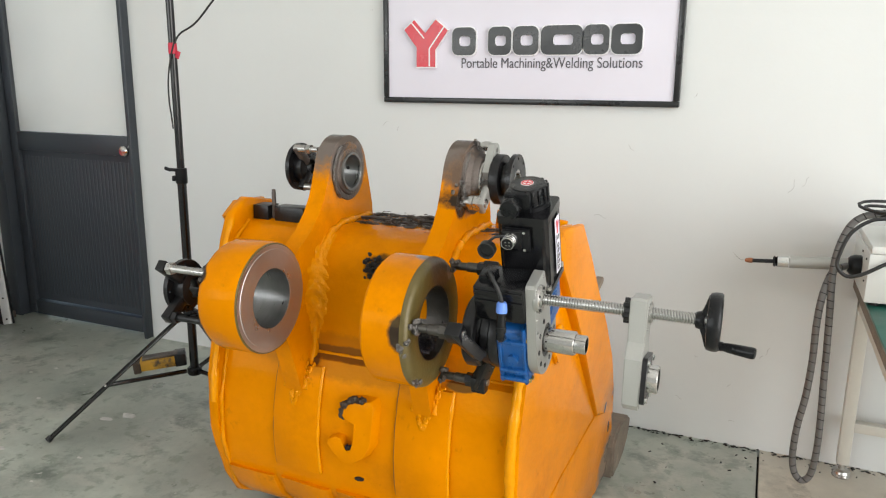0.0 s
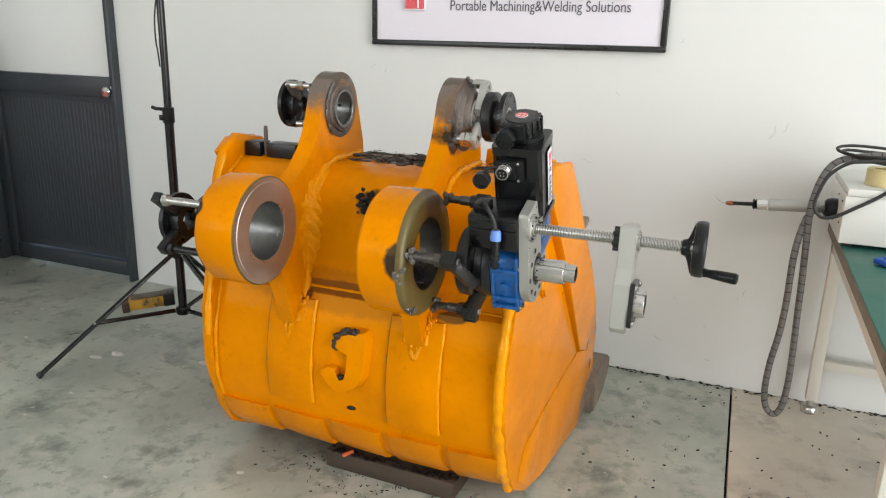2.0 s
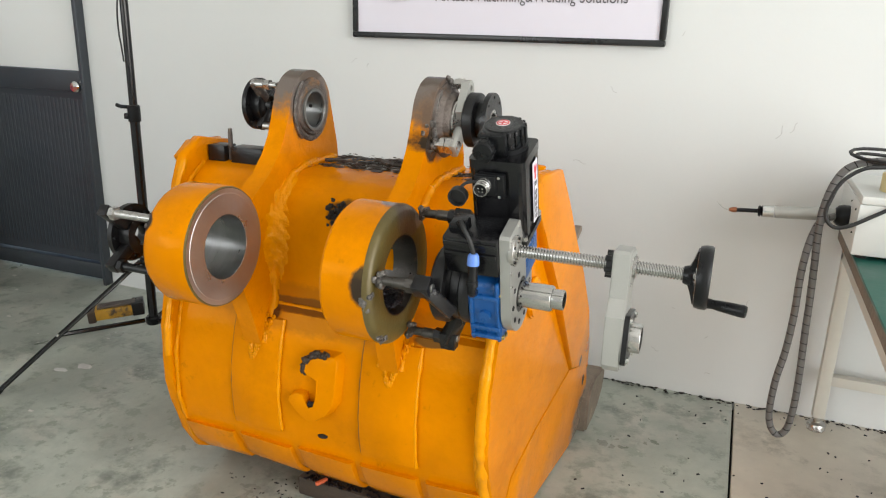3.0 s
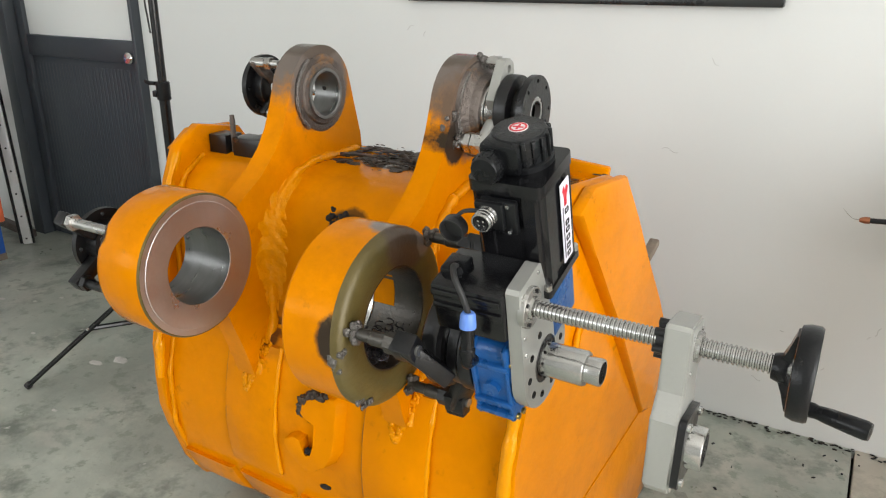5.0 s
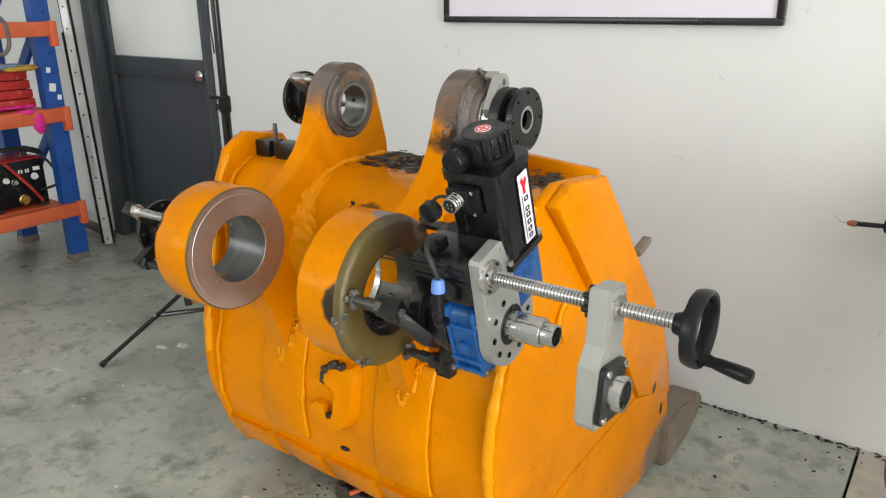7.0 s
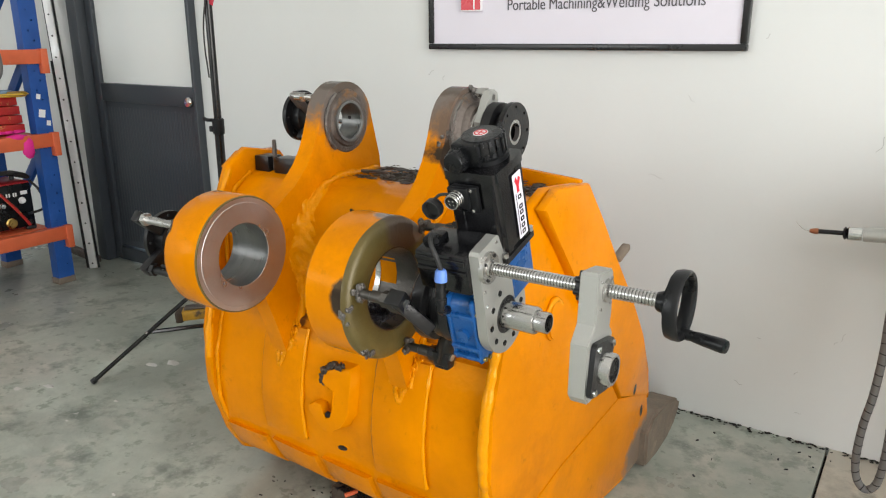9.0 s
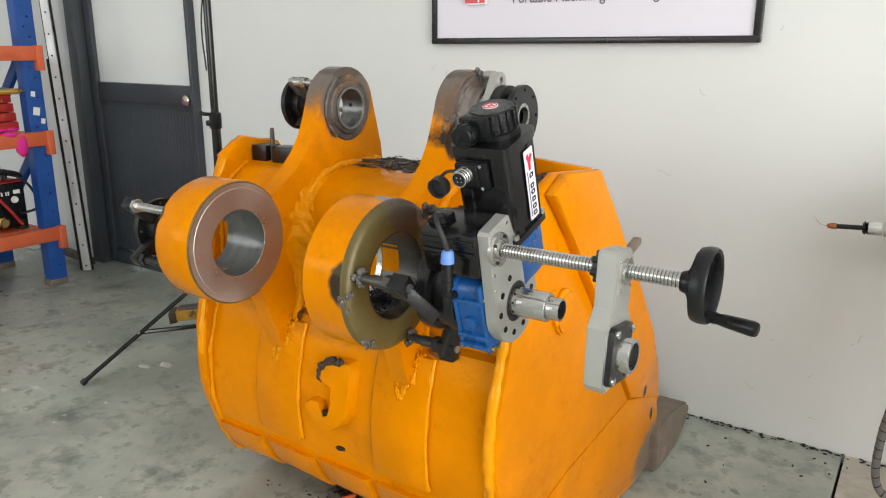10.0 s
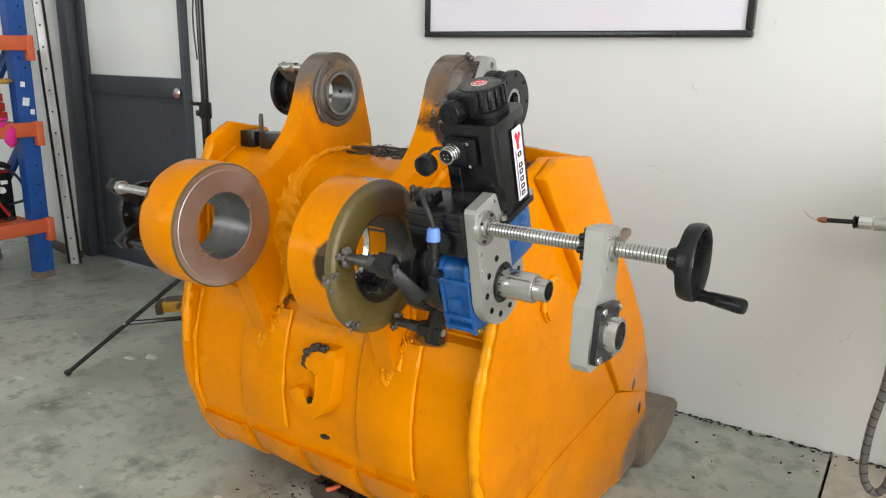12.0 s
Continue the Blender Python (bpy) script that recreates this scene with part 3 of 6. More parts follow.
side_plate(True, SIDE, 0.0, 0.03, ORANGE, "side_plate")
LEFT = [(y, z + (0.015 if y < -1.05 and z > 0.95 else 0)) for y, z in SIDE]
side_plate(False, LEFT, 0.0, 0.03, ORANGE, "side_plate")
CUTTER = [(-1.085, 1.014), (-1.148, 0.976), (-1.06, 0.875), (-0.90, 0.668), (-0.644, 0.318), (-0.43, 0.255), (-0.405, 0.22), (-0.45, 0.345), (-0.55, 0.495), (-0.66, 0.645), (-0.77, 0.78), (-0.86, 0.90), (-0.938, 1.004)]
side_plate(True, CUTTER, 0.026, 0.026, ORANGE, "side_cutter")
side_plate(False, CUTTER, 0.026, 0.026, ORANGE, "side_cutter")
FOOT = [(-0.642, 0.318), (-0.97, 0.258), (-1.12, 0.215), (-1.17, 0.13), (-1.08, 0.055), (-0.95, 0.035), (-0.56, 0.02), (-0.45, 0.04), (-0.42, 0.11), (-0.42, 0.19), (-0.435, 0.25)]
side_plate(True, FOOT, 0.0025, 0.0025, ORANGE, "wear_plate")

# rounded weld beads down the joint of shell and side plates
for right in (True, False):
    f = xr if right else xl
    s = -1 if right else 1
    bm = bmesh.new()
    bead(bm, [(f(y) + s * 0.02, y + 0.006, z) for y, z in (SIDE[1:12] if right else SIDE[1:8])], 0.0165 if right else 0.012, 3 + right, 12, 0.008)
    part("edge_weld", bm, BEAD, bucket, "thick glossy painted edge bead")
    bm = bmesh.new()
    bead(bm, [(f(y) + s * 0.034, y - 0.004, z) for y, z in [(-1.08, 0.955), (-1.145, 0.92), (-1.178, 0.87), (-1.192, 0.8), (-1.198, 0.66), (-1.225, 0.595), (-1.268, 0.46), (-1.27, 0.32), (-1.22, 0.165)]], 0.008, 8 + right, 8, 0.008)
    part("inner_weld", bm, WELD, bucket, "lumpy painted weld bead")

# raised rim along the mouth side of the deck
bm = bmesh.new()
box(bm, (0.905, -0.80, 0.966), (0.215, 0.022, 0.05), 0.005, Matrix.Rotation(radians(5), 4, "Y"))
part("mouth_rim", bm, ORANGE, bucket)

# ear plates with pin holes
HUB = (-0.992, 1.112)
EARS = {"l": (0.348, 0.399), "r": (0.745, 0.795)}
AXIS = (-1.386, 0.828)
for key, (xa, xb) in EARS.items():
    outl = [(-0.846, 0.94), (-0.852, 1.0)] + circle2(HUB, 0.105, 16, 22, 168) + [(-1.112, 1.085), (-1.128, 1.05), (-1.155, 1.01), (-1.20, 0.967), (-1.26, 0.93), (-1.316, 0.885), (-1.303, 0.855), (-1.300, 0.828), (-1.303, 0.800), (-1.318, 0.768), (-1.335, 0.72), (-1.318, 0.67), (-1.296, 0.615), (-1.268, 0.528), (-1.22, 0.575), (-1.15, 0.63), (-1.10, 0.8), (-1.0, 0.92)]
    bm = bmesh.new()
    plate(bm, outl, [circle2(HUB, 0.056, 28)[::-1]], lambda a, b, w: (xa + w, a, b), xb - xa)
    ear = part("ear_plate", bm, EAR_PAINT, bucket)
    # ground-off weld collar and bushing round the pin hole
    end = 0.036 if key == "r" else 0.012
    bm = bmesh.new()
    if key == "r":
        lathe(bm, [(0.056, 0.034), (0.066, 0.034), (0.069, 0.030), (0.072, 0.018), (0.082, 0.010), (0.094, 0.005), (0.096, -0.001), (0.056, -0.001)], (xb, *HUB), "x", 48, 0.035)
    else:
        lathe(bm, [(0.056, 0.009), (0.066, 0.008), (0.070, 0.004), (0.078, 0.0045), (0.084, 0.003), (0.086, -0.002), (0.056, -0.002)], (xb, *HUB), "x", 48, 0.03)
    part("hub_collar", bm, BURNT, bucket, "heat-stained bare steel collar")
    bm = bmesh.new()
    lathe(bm, [(0.0475, end), (0.049, end + 0.002), (0.0555, end + 0.002), (0.0562, end), (0.0562, -0.058), (0.0475, -0.058)], (xb, *HUB), "x", 48)
    part("bushing", bm, BORE if key == "l" else STEEL, bucket, "bored steel bushing")
    bm = bmesh.new()
    bead(bm, [(xb + 0.004, HUB[0] + 0.088 * math.cos(radians(a)), HUB[1] + 0.088 * math.sin(radians(a))) for a in range(120, 236, 8)], 0.0055, 4 + xa, 8, 0.005)
    part("collar_weld", bm, SPATTER, bucket, "bare silvery weld run")
    # grease hole as a black disc, its inner shade in the colour
    bm = bmesh.new()
    cyl(bm, (xb - 0.03, HUB[0] + 0.0478, HUB[1] + 0.004), "y", 0.006, 0.002, 12)
    part("grease_hole", bm, SOOT_AND_HOLE_BLACK, bucket, "small dark grease hole")
    # painted welds where the ear meets the shell
    bm = bmesh.new()
    for x, s in ((xb + 0.004, 1), (xa - 0.004, -1)):
        bead(bm, [(x, -0.87, 0.966), (x, -1.04, 0.966), (x, -1.10, 0.95), (x, -1.15, 0.915), (x, -1.185, 0.85), (x, -1.197, 0.75), (x, -1.203, 0.64), (x, -1.225, 0.59), (x, -1.262, 0.53)], 0.012, xb * 9 + s, 8, 0.006)
    part("ear_weld", bm, WELD, bucket, "lumpy painted weld bead")
    bm = bmesh.new()
    r2 = random.Random(int(xa * 100))
    for i in range(190):      # a ragged V below the toe
        t = r2.random() ** 0.8
        half = 0.052 * (1 - t) + 0.004
        x = (xa + xb) / 2 + r2.choice((-1, 1)) * half * r2.uniform(0.30, 1.0)
        z = 0.606 - 0.118 * t
        lump(bm, (x, front_y(z) - 0.012, z), r2.uniform(0.003, 0.0065), i, (1, 0.6, 1.3), 0.6, 1)
    tagged(part("toe_weld", bm, WELD, bucket, "coarse painted weld at the toe of the ear"), kind="stuff")
    # wrinkled weld fillet in the corner of ear and shell
    bm = bmesh.new()
    rows = []
    wide = 0.052 if key == "l" else 0.026
    for i in range(57):
        z = 0.945 - 0.285 * i / 56
        yb = next(ya + (yc - ya) * (za - z) / (za - zc) for (ya, za), (yc, zc) in zip(PROF, PROF[1:]) if za >= z >= zc and za != zc)
        w = wide * (0.35 + 0.65 * math.sin(math.pi * min(1, (i + 6) / 60)) ** 0.7) * (1 + 0.22 * noise.noise(Vector((xa * 7, z * 28, 2))))
        row = []
        for k in range(15):
            t = k / 14
            n1 = noise.noise(Vector((t * 2.0 + xa, z * 62 + t * 5, 0))) * 0.0055 + noise.noise(Vector((t * 6, z * 150, xa * 9))) * 0.0028
            lift = (n1 + 0.003) * math.sin(math.pi * t) ** 0.5 - 0.003
            row.append(bm.verts.new((xb + w * t * t + lift, yb - w * 1.1 * (1 - t) ** 2 - lift, z)))
        rows.append(row)
    for r0, r1 in zip(rows, rows[1:]):
        for k in range(14):
            bm.faces.new((r0[k], r0[k + 1], r1[k + 1], r1[k]))
    part("corner_weld", bm, WELD, bucket, "coarse wrinkled painted weld fillet", 80)

# thick pin boss rings
bm = bmesh.new()
lathe(bm, [(0.0775, -0.001), (0.0788, 0.0), (0.1270, 0.0), (0.1280, -0.0008), (0.1392, -0.0010), (0.1392, -0.0045), (0.0775, -0.0045)], (0.400, *AXIS), "x", 64)
part("boss_face", bm, COPPERY, bucket, "bare machined reddish steel face")
bm = bmesh.new()
lathe(bm, [(0.1393, -0.0010), (0.1412, -0.0013), (0.1432, -0.0045), (0.1393, -0.0045)], (0.400, *AXIS), "x", 64)
part("boss_edge", bm, OLIVE, bucket, "olive primer edge of the boss")
bm = bmesh.new()
lathe(bm, [(0.080, -0.0048), (0.1428, -0.0048), (0.1440, -0.0070), (0.1445, -0.105), (0.139, -0.118), (0.126, -0.128), (0.080, -0.128)], (0.400, *AXIS), "x", 64, 0.006)
part("boss_ring", bm, ORANGE, bucket)
bm = bmesh.new()
lathe(bm, [(0.0772, -0.0005), (0.080, -0.0005), (0.080, -0.129), (0.0772, -0.129)], (0.400, *AXIS), "x", 64)
part("boss_bore", bm, BORE, bucket, "freshly bored steel surface")
bm = bmesh.new()
lathe(bm, [(0.090, -0.002), (0.093, 0.0), (0.138, 0.0), (0.146, -0.003), (0.151, -0.009), (0.153, -0.018), (0.090, -0.018)], (0.856, *AXIS), "x", 64, 0.008)
part("boss_face", bm, OLIVE, bucket, "oily olive-stained steel face")
bm = bmesh.new()
lathe(bm, [(0.090, -0.0185), (0.1525, -0.0185), (0.1525, -0.110), (0.147, -0.117), (0.090, -0.117)], (0.856, *AXIS), "x", 64, 0.006)
part("boss_ring", bm, ORANGE, bucket)
# shade inside the bore is painted by a darker steel, the back rim left bright
bm = bmesh.new()
lathe(bm, [(0.087, -0.0025), (0.090, -0.0025), (0.090, -0.104), (0.087, -0.104)], (0.856, *AXIS), "x", 64)
part("boss_bore", bm, DARK_STEEL_AND_BORE_SHADE, bucket, "bored steel surface, its inner shade put into the colour")
bm = bmesh.new()
lathe(bm, [(0.084, -0.1045), (0.090, -0.1045), (0.090, -0.119), (0.084, -0.119)], (0.856, *AXIS), "x", 64)
part("bore_rim", bm, STEEL, bucket, "bright steel rim at the far end of the bore")


bm = bmesh.new()
bead(bm, [(0.12, -1.197, 0.6225), (0.34, -1.197, 0.6225), (0.40, -1.198, 0.623), (0.60, -1.197, 0.6225), (0.74, -1.198, 0.6225), (1.00, -1.197, 0.6225)], 0.0065, 5, 6, 0.006)
part("ledge_weld", bm, WELD, bucket, "grimy painted weld along the ledge")

# stiffening strips on the back
def strip(x0, x1, z0, z1, lean=0.0):
    bm = bmesh.new()
    n = 14
    rows = []
    for i in range(n + 1):
        z = z1 + (z0 - z1) * i / n
        y = front_y(z)
        rows.append([bm.verts.new((x + lean * (z - z0), y - d, z)) for x, d in ((x0, -0.004), (x0 + 0.002, 0.009), (x0 + 0.006, 0.011), (x1 - 0.006, 0.011), (x1 - 0.002, 0.009), (x1, -0.004))])
    for a, b in zip(rows, rows[1:]):
        for k in range(5):
            bm.faces.new((a[k], a[k + 1], b[k + 1], b[k]))
    for r in (rows[0], rows[-1]):
        bm.faces.new(r)
    part("stiffener", bm, ORANGE, bucket)
    # thin dark brown line at the left edge, thick glossy bead at the right
    for x, rr in ((x0, 0.0026), (x1, 0.006)):
        bm = bmesh.new()
        bead(bm, [(x + lean * (z1 + (z0 - z1) * i / n - z0), front_y(z1 + (z0 - z1) * i / n) - 0.004, z1 + (z0 - z1) * i / n) for i in range(n + 1)], rr, x * 20, 6, 0.006)
        part("strip_weld", bm, BEAD if rr > 0.004 else DARK_LINE, bucket, "weld bead along the strip")


strip(0.305, 0.452, 0.285, 0.595)
strip(0.690, 0.845, 0.275, 0.592)

# wear pads along the heel
for i in range(5):
    x0 = 0.118 + i * 0.187
    bm = bmesh.new()
    rows = []
    for k in range(7):
        z = 0.235 - k * 0.021
        y = front_y(z)
        rows.append([bm.verts.new((x0 + dx, y - d, z + 0.004 * math.sin(dx * 20 + i))) for dx, d in ((0.0, -0.003), (0.004, 0.009), (0.012, 0.013), (0.155, 0.013), (0.163, 0.009), (0.168, -0.003))])
    for a, b in zip(rows, rows[1:]):
        for k in range(5):
            bm.faces.new((a[k], a[k + 1], b[k + 1], b[k]))
    bm.faces.new(rows[0])
    bm.faces.new(rows[-1])
    part("wear_pad", bm, ORANGE, bucket)

# lifting hook
HOOK = [(0.534, 0.490), (0.540, 0.512), (0.560, 0.530), (0.588, 0.536), (0.620, 0.536), (0.629, 0.524), (0.630, 0.470), (0.626, 0.416), (0.605, 0.380), (0.575, 0.358), (0.554, 0.350), (0.538, 0.356), (0.512, 0.380), (0.495, 0.402), (0.498, 0.416), (0.520, 0.427), (0.542, 0.424), (0.545, 0.402),
        (0.555, 0.389), (0.572, 0.396), (0.580, 0.425), (0.581, 0.474), (0.559, 0.474), (0.546, 0.480)]
bm = bmesh.new()
vs0 = [bm.verts.new((a, front_y(b) - 0.026, b)) for a, b in HOOK]
vs1 = [bm.verts.new((a + (0.014 if a > 0.59 else -0.004), front_y(b) + 0.010, b + (0.008 if b > 0.5 else 0.0))) for a, b in HOOK]
fr = bm.faces.new(vs0)
bm.faces.new(vs1[::-1])
for i in range(len(HOOK)):
    k = (i + 1) % len(HOOK)
    bm.faces.new((vs0[i], vs1[i], vs1[k], vs0[k]))
bmesh.ops.bevel(bm, geom=list(fr.edges), offset=0.0035, segments=2, affect="EDGES", profile=0.5)
part("lifting_hook", bm, ORANGE, bucket)
bm = bmesh.new()
for i in range(70):
    t = rng.random() * 4.6
    (xa_, za_), (xb_, zb_) = ([(0.540, 0.478)] + HOOK[:6])[int(t):int(t) + 2]
    lump(bm, (xa_ + (xb_ - xa_) * (t % 1) + rng.uniform(-0.006, 0.003), front_y(0.51) - rng.uniform(0.010, 0.027), za_ + (zb_ - za_) * (t % 1) + rng.uniform(-0.001, 0.008)), rng.uniform(0.004, 0.009), i, (1, 0.8, 1), 0.6, 2)
tagged(part("hook_weld", bm, SLAG, bucket, "rough unpainted weld"), kind="stuff")
bm = bmesh.new()
for k in range(7):
    lump(bm, (0.560 + 0.006 * (k % 3 - 1), front_y(0.40) - 0.016, 0.398 + 0.003 * (k % 2)), 0.007, k, (0.8, 1, 1), 0.32, 3)
tagged(part("slot_slag", bm, SOOT_AND_HOLE_BLACK, bucket, "black burnt slag"), kind="stuff")
# drain hole as a flat black lump, the dark inside only painted
bm = bmesh.new()
lump(bm, (0.572, front_y(0.29) + 0.0065, 0.292), 0.0125, 3, (1.2, 0.6, 0.5), sub=2)
part("drain_hole", bm, SOOT_AND_HOLE_BLACK, bucket, "small black drain hole")

# cutting edge and corner tooth at the mouth
bm = bmesh.new()
box(bm, (0.5625, -0.26, 0.028), (1.10, 0.30, 0.04), 0.006)
part("cutting_edge", bm, RUST, bucket, "rusty bare steel cutting edge")
bm = bmesh.new()
sec = [(-0.46, 0.004), (-0.46, 0.13), (-0.40, 0.160), (-0.33, 0.158), (-0.25, 0.138), (-0.17, 0.118), (-0.125, 0.105), (-0.100, 0.090), (-0.092, 0.070), (-0.105, 0.050), (-0.16, 0.028), (-0.24, 0.010), (-0.34, 0.003)]
for right in (True, False):
    v0 = [bm.verts.new((1.136 - 0.05 * max(0, a + 0.2) if right else -0.025, a, b)) for a, b in sec]
    v1 = [bm.verts.new((1.035 if right else 0.09, a, b)) for a, b in sec]
    bm.faces.new(v0)
    bm.faces.new(v1[::-1])
    for i in range(len(sec)):
        bm.faces.new((v0[i], v1[i], v1[(i + 1) % len(sec)], v0[(i + 1) % len(sec)]))
    bmesh.ops.bevel(bm, geom=list({e for v in v0 for e in v.link_edges}), offset=0.008, segments=2, affect="EDGES")
    part("corner_tooth", bm, RUST, bucket, "worn rusty corner tooth")
    bm = bmesh.new()
bm.free()
bm = bmesh.new()
box(bm, (1.085, -0.670, 0.767), (0.024, 0.075, 0.020), 0.005, turn_x(15))
part("side_lug", bm, RUST, bucket, "bare rusty lug")

# welded-over pad on the side plate
bm = bmesh.new()
outl = [(-1.045 + 0.036 * math.cos(radians(a)), 0.690 + 0.052 * math.sin(radians(a))) for a in range(0, 360, 18)]
plate(bm, outl, [], lambda a, b, w: (xr(a) + w - 0.004, a, b), 0.016)
bmesh.ops.bevel(bm, geom=[e for e in bm.edges if len(e.link_faces) == 2 and e.calc_face_angle() > 1.2], offset=0.005, segments=2, affect="EDGES")
pad = part("side_pad", bm, ORANGE, bucket)
bm = bmesh.new()
bead(bm, [(xr(a) + 0.006, a, b) for a, b in outl[2:12]], 0.0075, 2, 8, 0.005)
part("pad_weld", bm, BEAD, pad)

# soot and slag on the shell
bm = bmesh.new()
for i in range(70):
    lump(bm, (0.597 + rng.gauss(0, 0.016), -1.183 + rng.uniform(-0.010, 0.004), 0.876 + rng.gauss(0, 0.017)), rng.uniform(0.003, 0.008), i, (1, 0.7, 1), 0.6, 2)
tagged(part("slag", bm, SOOT_AND_HOLE_BLACK, bucket, "black burnt weld slag"), kind="stuff")

# loose burnt chips on the deck
bm = bmesh.new()
for i in range(520):
    x = rng.uniform(0.405, 0.74) if i < 330 else rng.uniform(0.80, 1.03)
    y = max(-1.05, min(-0.815, rng.gauss(-0.915, 0.055)))
    long = 0.003 + rng.expovariate(150)
    lump(bm, (x, y, 0.9635 + rng.uniform(0, 0.004)), 0.36 * min(0.034, long), i, (1.5, rng.uniform(0.25, 0.7), rng.uniform(0.12, 0.35)), 0.6, 1)
for i in range(150):      # matted crust under the chips
    x = rng.uniform(0.41, 0.735) if i < 110 else rng.uniform(0.81, 1.02)
    lump(bm, (x, rng.uniform(-1.0, -0.82), 0.9618), rng.uniform(0.005, 0.016), i, (1.3, 0.9, 0.16), 0.8, 2)
solo("burnt_chips", bm, SLAG, "loose dark burnt slag chips lying on the bucket deck", "slag", kind="stuff")
for x, y, ln, turn, mt in ((0.47, -0.955, 0.09, 20, BURNT), (0.585, -0.93, 0.07, -35, SLAG), (0.665, -0.945, 0.075, 8, SLAG), (0.54, -0.985, 0.022, 60, BURNT), (0.63, -0.885, 0.06, -12, BURNT)):
    bm = bmesh.new()
    q = Matrix.Translation((x, y, 0.972)) @ Matrix.Rotation(radians(turn), 4, "Z")
    bead(bm, [q @ Vector((ln * (k / 5 - 0.5), 0.004 * math.sin(k * 2 + x * 30), 0.002 * math.sin(k))) for k in range(6)], 0.0055, x * 40, 6, 0.006)
    solo("slag_piece", bm, mt, "burnt sliver of cut-off slag lying on the deck", "slag", "slag pieces")

# timber the heel rests on
bm = bmesh.new()
box(bm, (0.64, -1.09, 0.030), (0.44, 0.13, 0.060), 0.006, Matrix.Rotation(radians(-2), 4, "Z"))
solo("timber_block", bm, TIMBER, "dark oily timber block wedged under the bucket heel", "timber")


# ---- portable boring machine on the bucket's bosses ----
MM = Matrix.Translation((0, AXIS[0], AXIS[1])) @ turn_x(18)      # x along the bar, y behind it, z up the drive


def loc(x, v, u):
    return MM @ Vector((x, v, u))


machine = thing("boring_machine", (1.05, AXIS[0], 0.70), "portable boring machine with black servo motor and blue gearbox", "boring machine")

bm = bmesh.new()
lathe(bm, [(0.0, -0.02), (0.0265, -0.02), (0.0265, 0.066), (0.0245, 0.069), (0.0205, 0.069), (0.0205, 0.090), (0.0195, 0.092), (0.0165, 0.092), (0.0165, 0.060), (0.0, 0.060)], (1.118, 0, 0), "x", 40)
part("spindle", bm, SPINDLE_STEEL, machine, "polished steel spindle", m=MM)
bm = bmesh.new()
lathe(bm, [(0.0, 0.0), (0.024, 0.0), (0.024, -0.16), (0.0, -0.16)], (1.098, 0, 0), "x", 32)
part("boring_bar", bm, BLACK_OXIDE, machine, m=MM)
bm = bmesh.new()
for i in range(9):
    a = radians(i * 40)
    lump(bm, (1.160 + 0.006 * math.sin(i * 3), 0.0262 * math.cos(a * 0.12 - 1.9), 0.0262 * math.sin(a * 0.12 - 1.9) + 0.002), 0.004, i, (1.4, 0.5, 1), sub=1)
part("grease", bm, BURNT, machine, "smear of brown grease", m=MM)

for k in range(10):
    a = radians(36 * k + 8)
    bm = bmesh.new()
    cyl(bm, (1.128, 0.0262 * math.cos(a), 0.0262 * math.sin(a)), "x", 0.0021, 0.003, 8, m=Matrix.Rotation(a - radians(90), 4, "X") @ AX["z"])
    part("index_dot", bm, SOOT_AND_HOLE_BLACK, machine, m=MM)

outl = [(-0.060, 0.166), (-0.054, 0.171), (0.006, 0.173), (0.013, 0.168), (0.036, 0.066)] + circle2((0, 0), 0.076, 20, 50, -178)[0:20] + [(-0.072, 0.03)]
outl = outl[::-1]
holes = [circle2((0, 0), 0.0375, 28)]
bm = bmesh.new()
plate(bm, outl, [h[::1] for h in holes], lambda a, b, w: (1.102 + w, a, b), 0.020)
part("face_plate", bm, ALU, machine, "grey aluminium face plate", m=MM)
bm = bmesh.new()
lathe(bm, [(0.028, 0.0), (0.0375, 0.0), (0.0375, -0.012), (0.028, -0.012)], (1.1205, 0, 0), "x", 36)
part("seal_ring", bm, BLACK_OXIDE, machine, m=MM)
for i in range(9):
    a = radians(30 - i * 36)
    bm = bmesh.new()
    p = (0.0575 * math.cos(a), 0.0575 * math.sin(a))
    lathe(bm, [(0.0, 0.0005), (0.0042, 0.0005), (0.0052, 0.0015), (0.0058, 0.0015), (0.0058, -0.003), (0.0, -0.003)], (1.1215, *p), "x", 14)
    part("socket_screw", bm, BLACK_OXIDE, machine, "black socket screw", m=MM)
for v, u in ((-0.050, 0.158), (0.003, 0.160), (-0.058, 0.09), (-0.06, 0.06)):
    bm = bmesh.new()
    lathe(bm, [(0, 0.0012), (0.003, 0.0012), (0.0036, 0.0), (0.0036, -0.003), (0, -0.003)], (1.122, v, u), "x", 10)
    part("small_screw", bm, CHROME, machine, m=MM)

# lead screw
SV, SU = -0.036, 0.130
sw = loc(0, SV, SU)
SCREW = (sw.y, sw.z)
bm = bmesh.new()
lathe(bm, [(0.0, 0.010), (0.016, 0.010), (0.017, 0.006), (0.029, 0.0055), (0.030, 0.004), (0.030, -0.004), (0.0, -0.004)], (1.123, SV, SU), "x", 36)
part("screw_flange", bm, STEEL, machine, "round steel bearing flange", m=MM)
for i in range(4):
    a = radians(45 + 90 * i)
    bm = bmesh.new()
    cyl(bm, (1.1295, SV + 0.0235 * math.cos(a), SU + 0.0235 * math.sin(a)), "x", 0.003, 0.003, 10)
    part("small_screw", bm, BLACK_OXIDE, machine, m=MM)
prof, x = [(0.0, 0.0)], 0.0
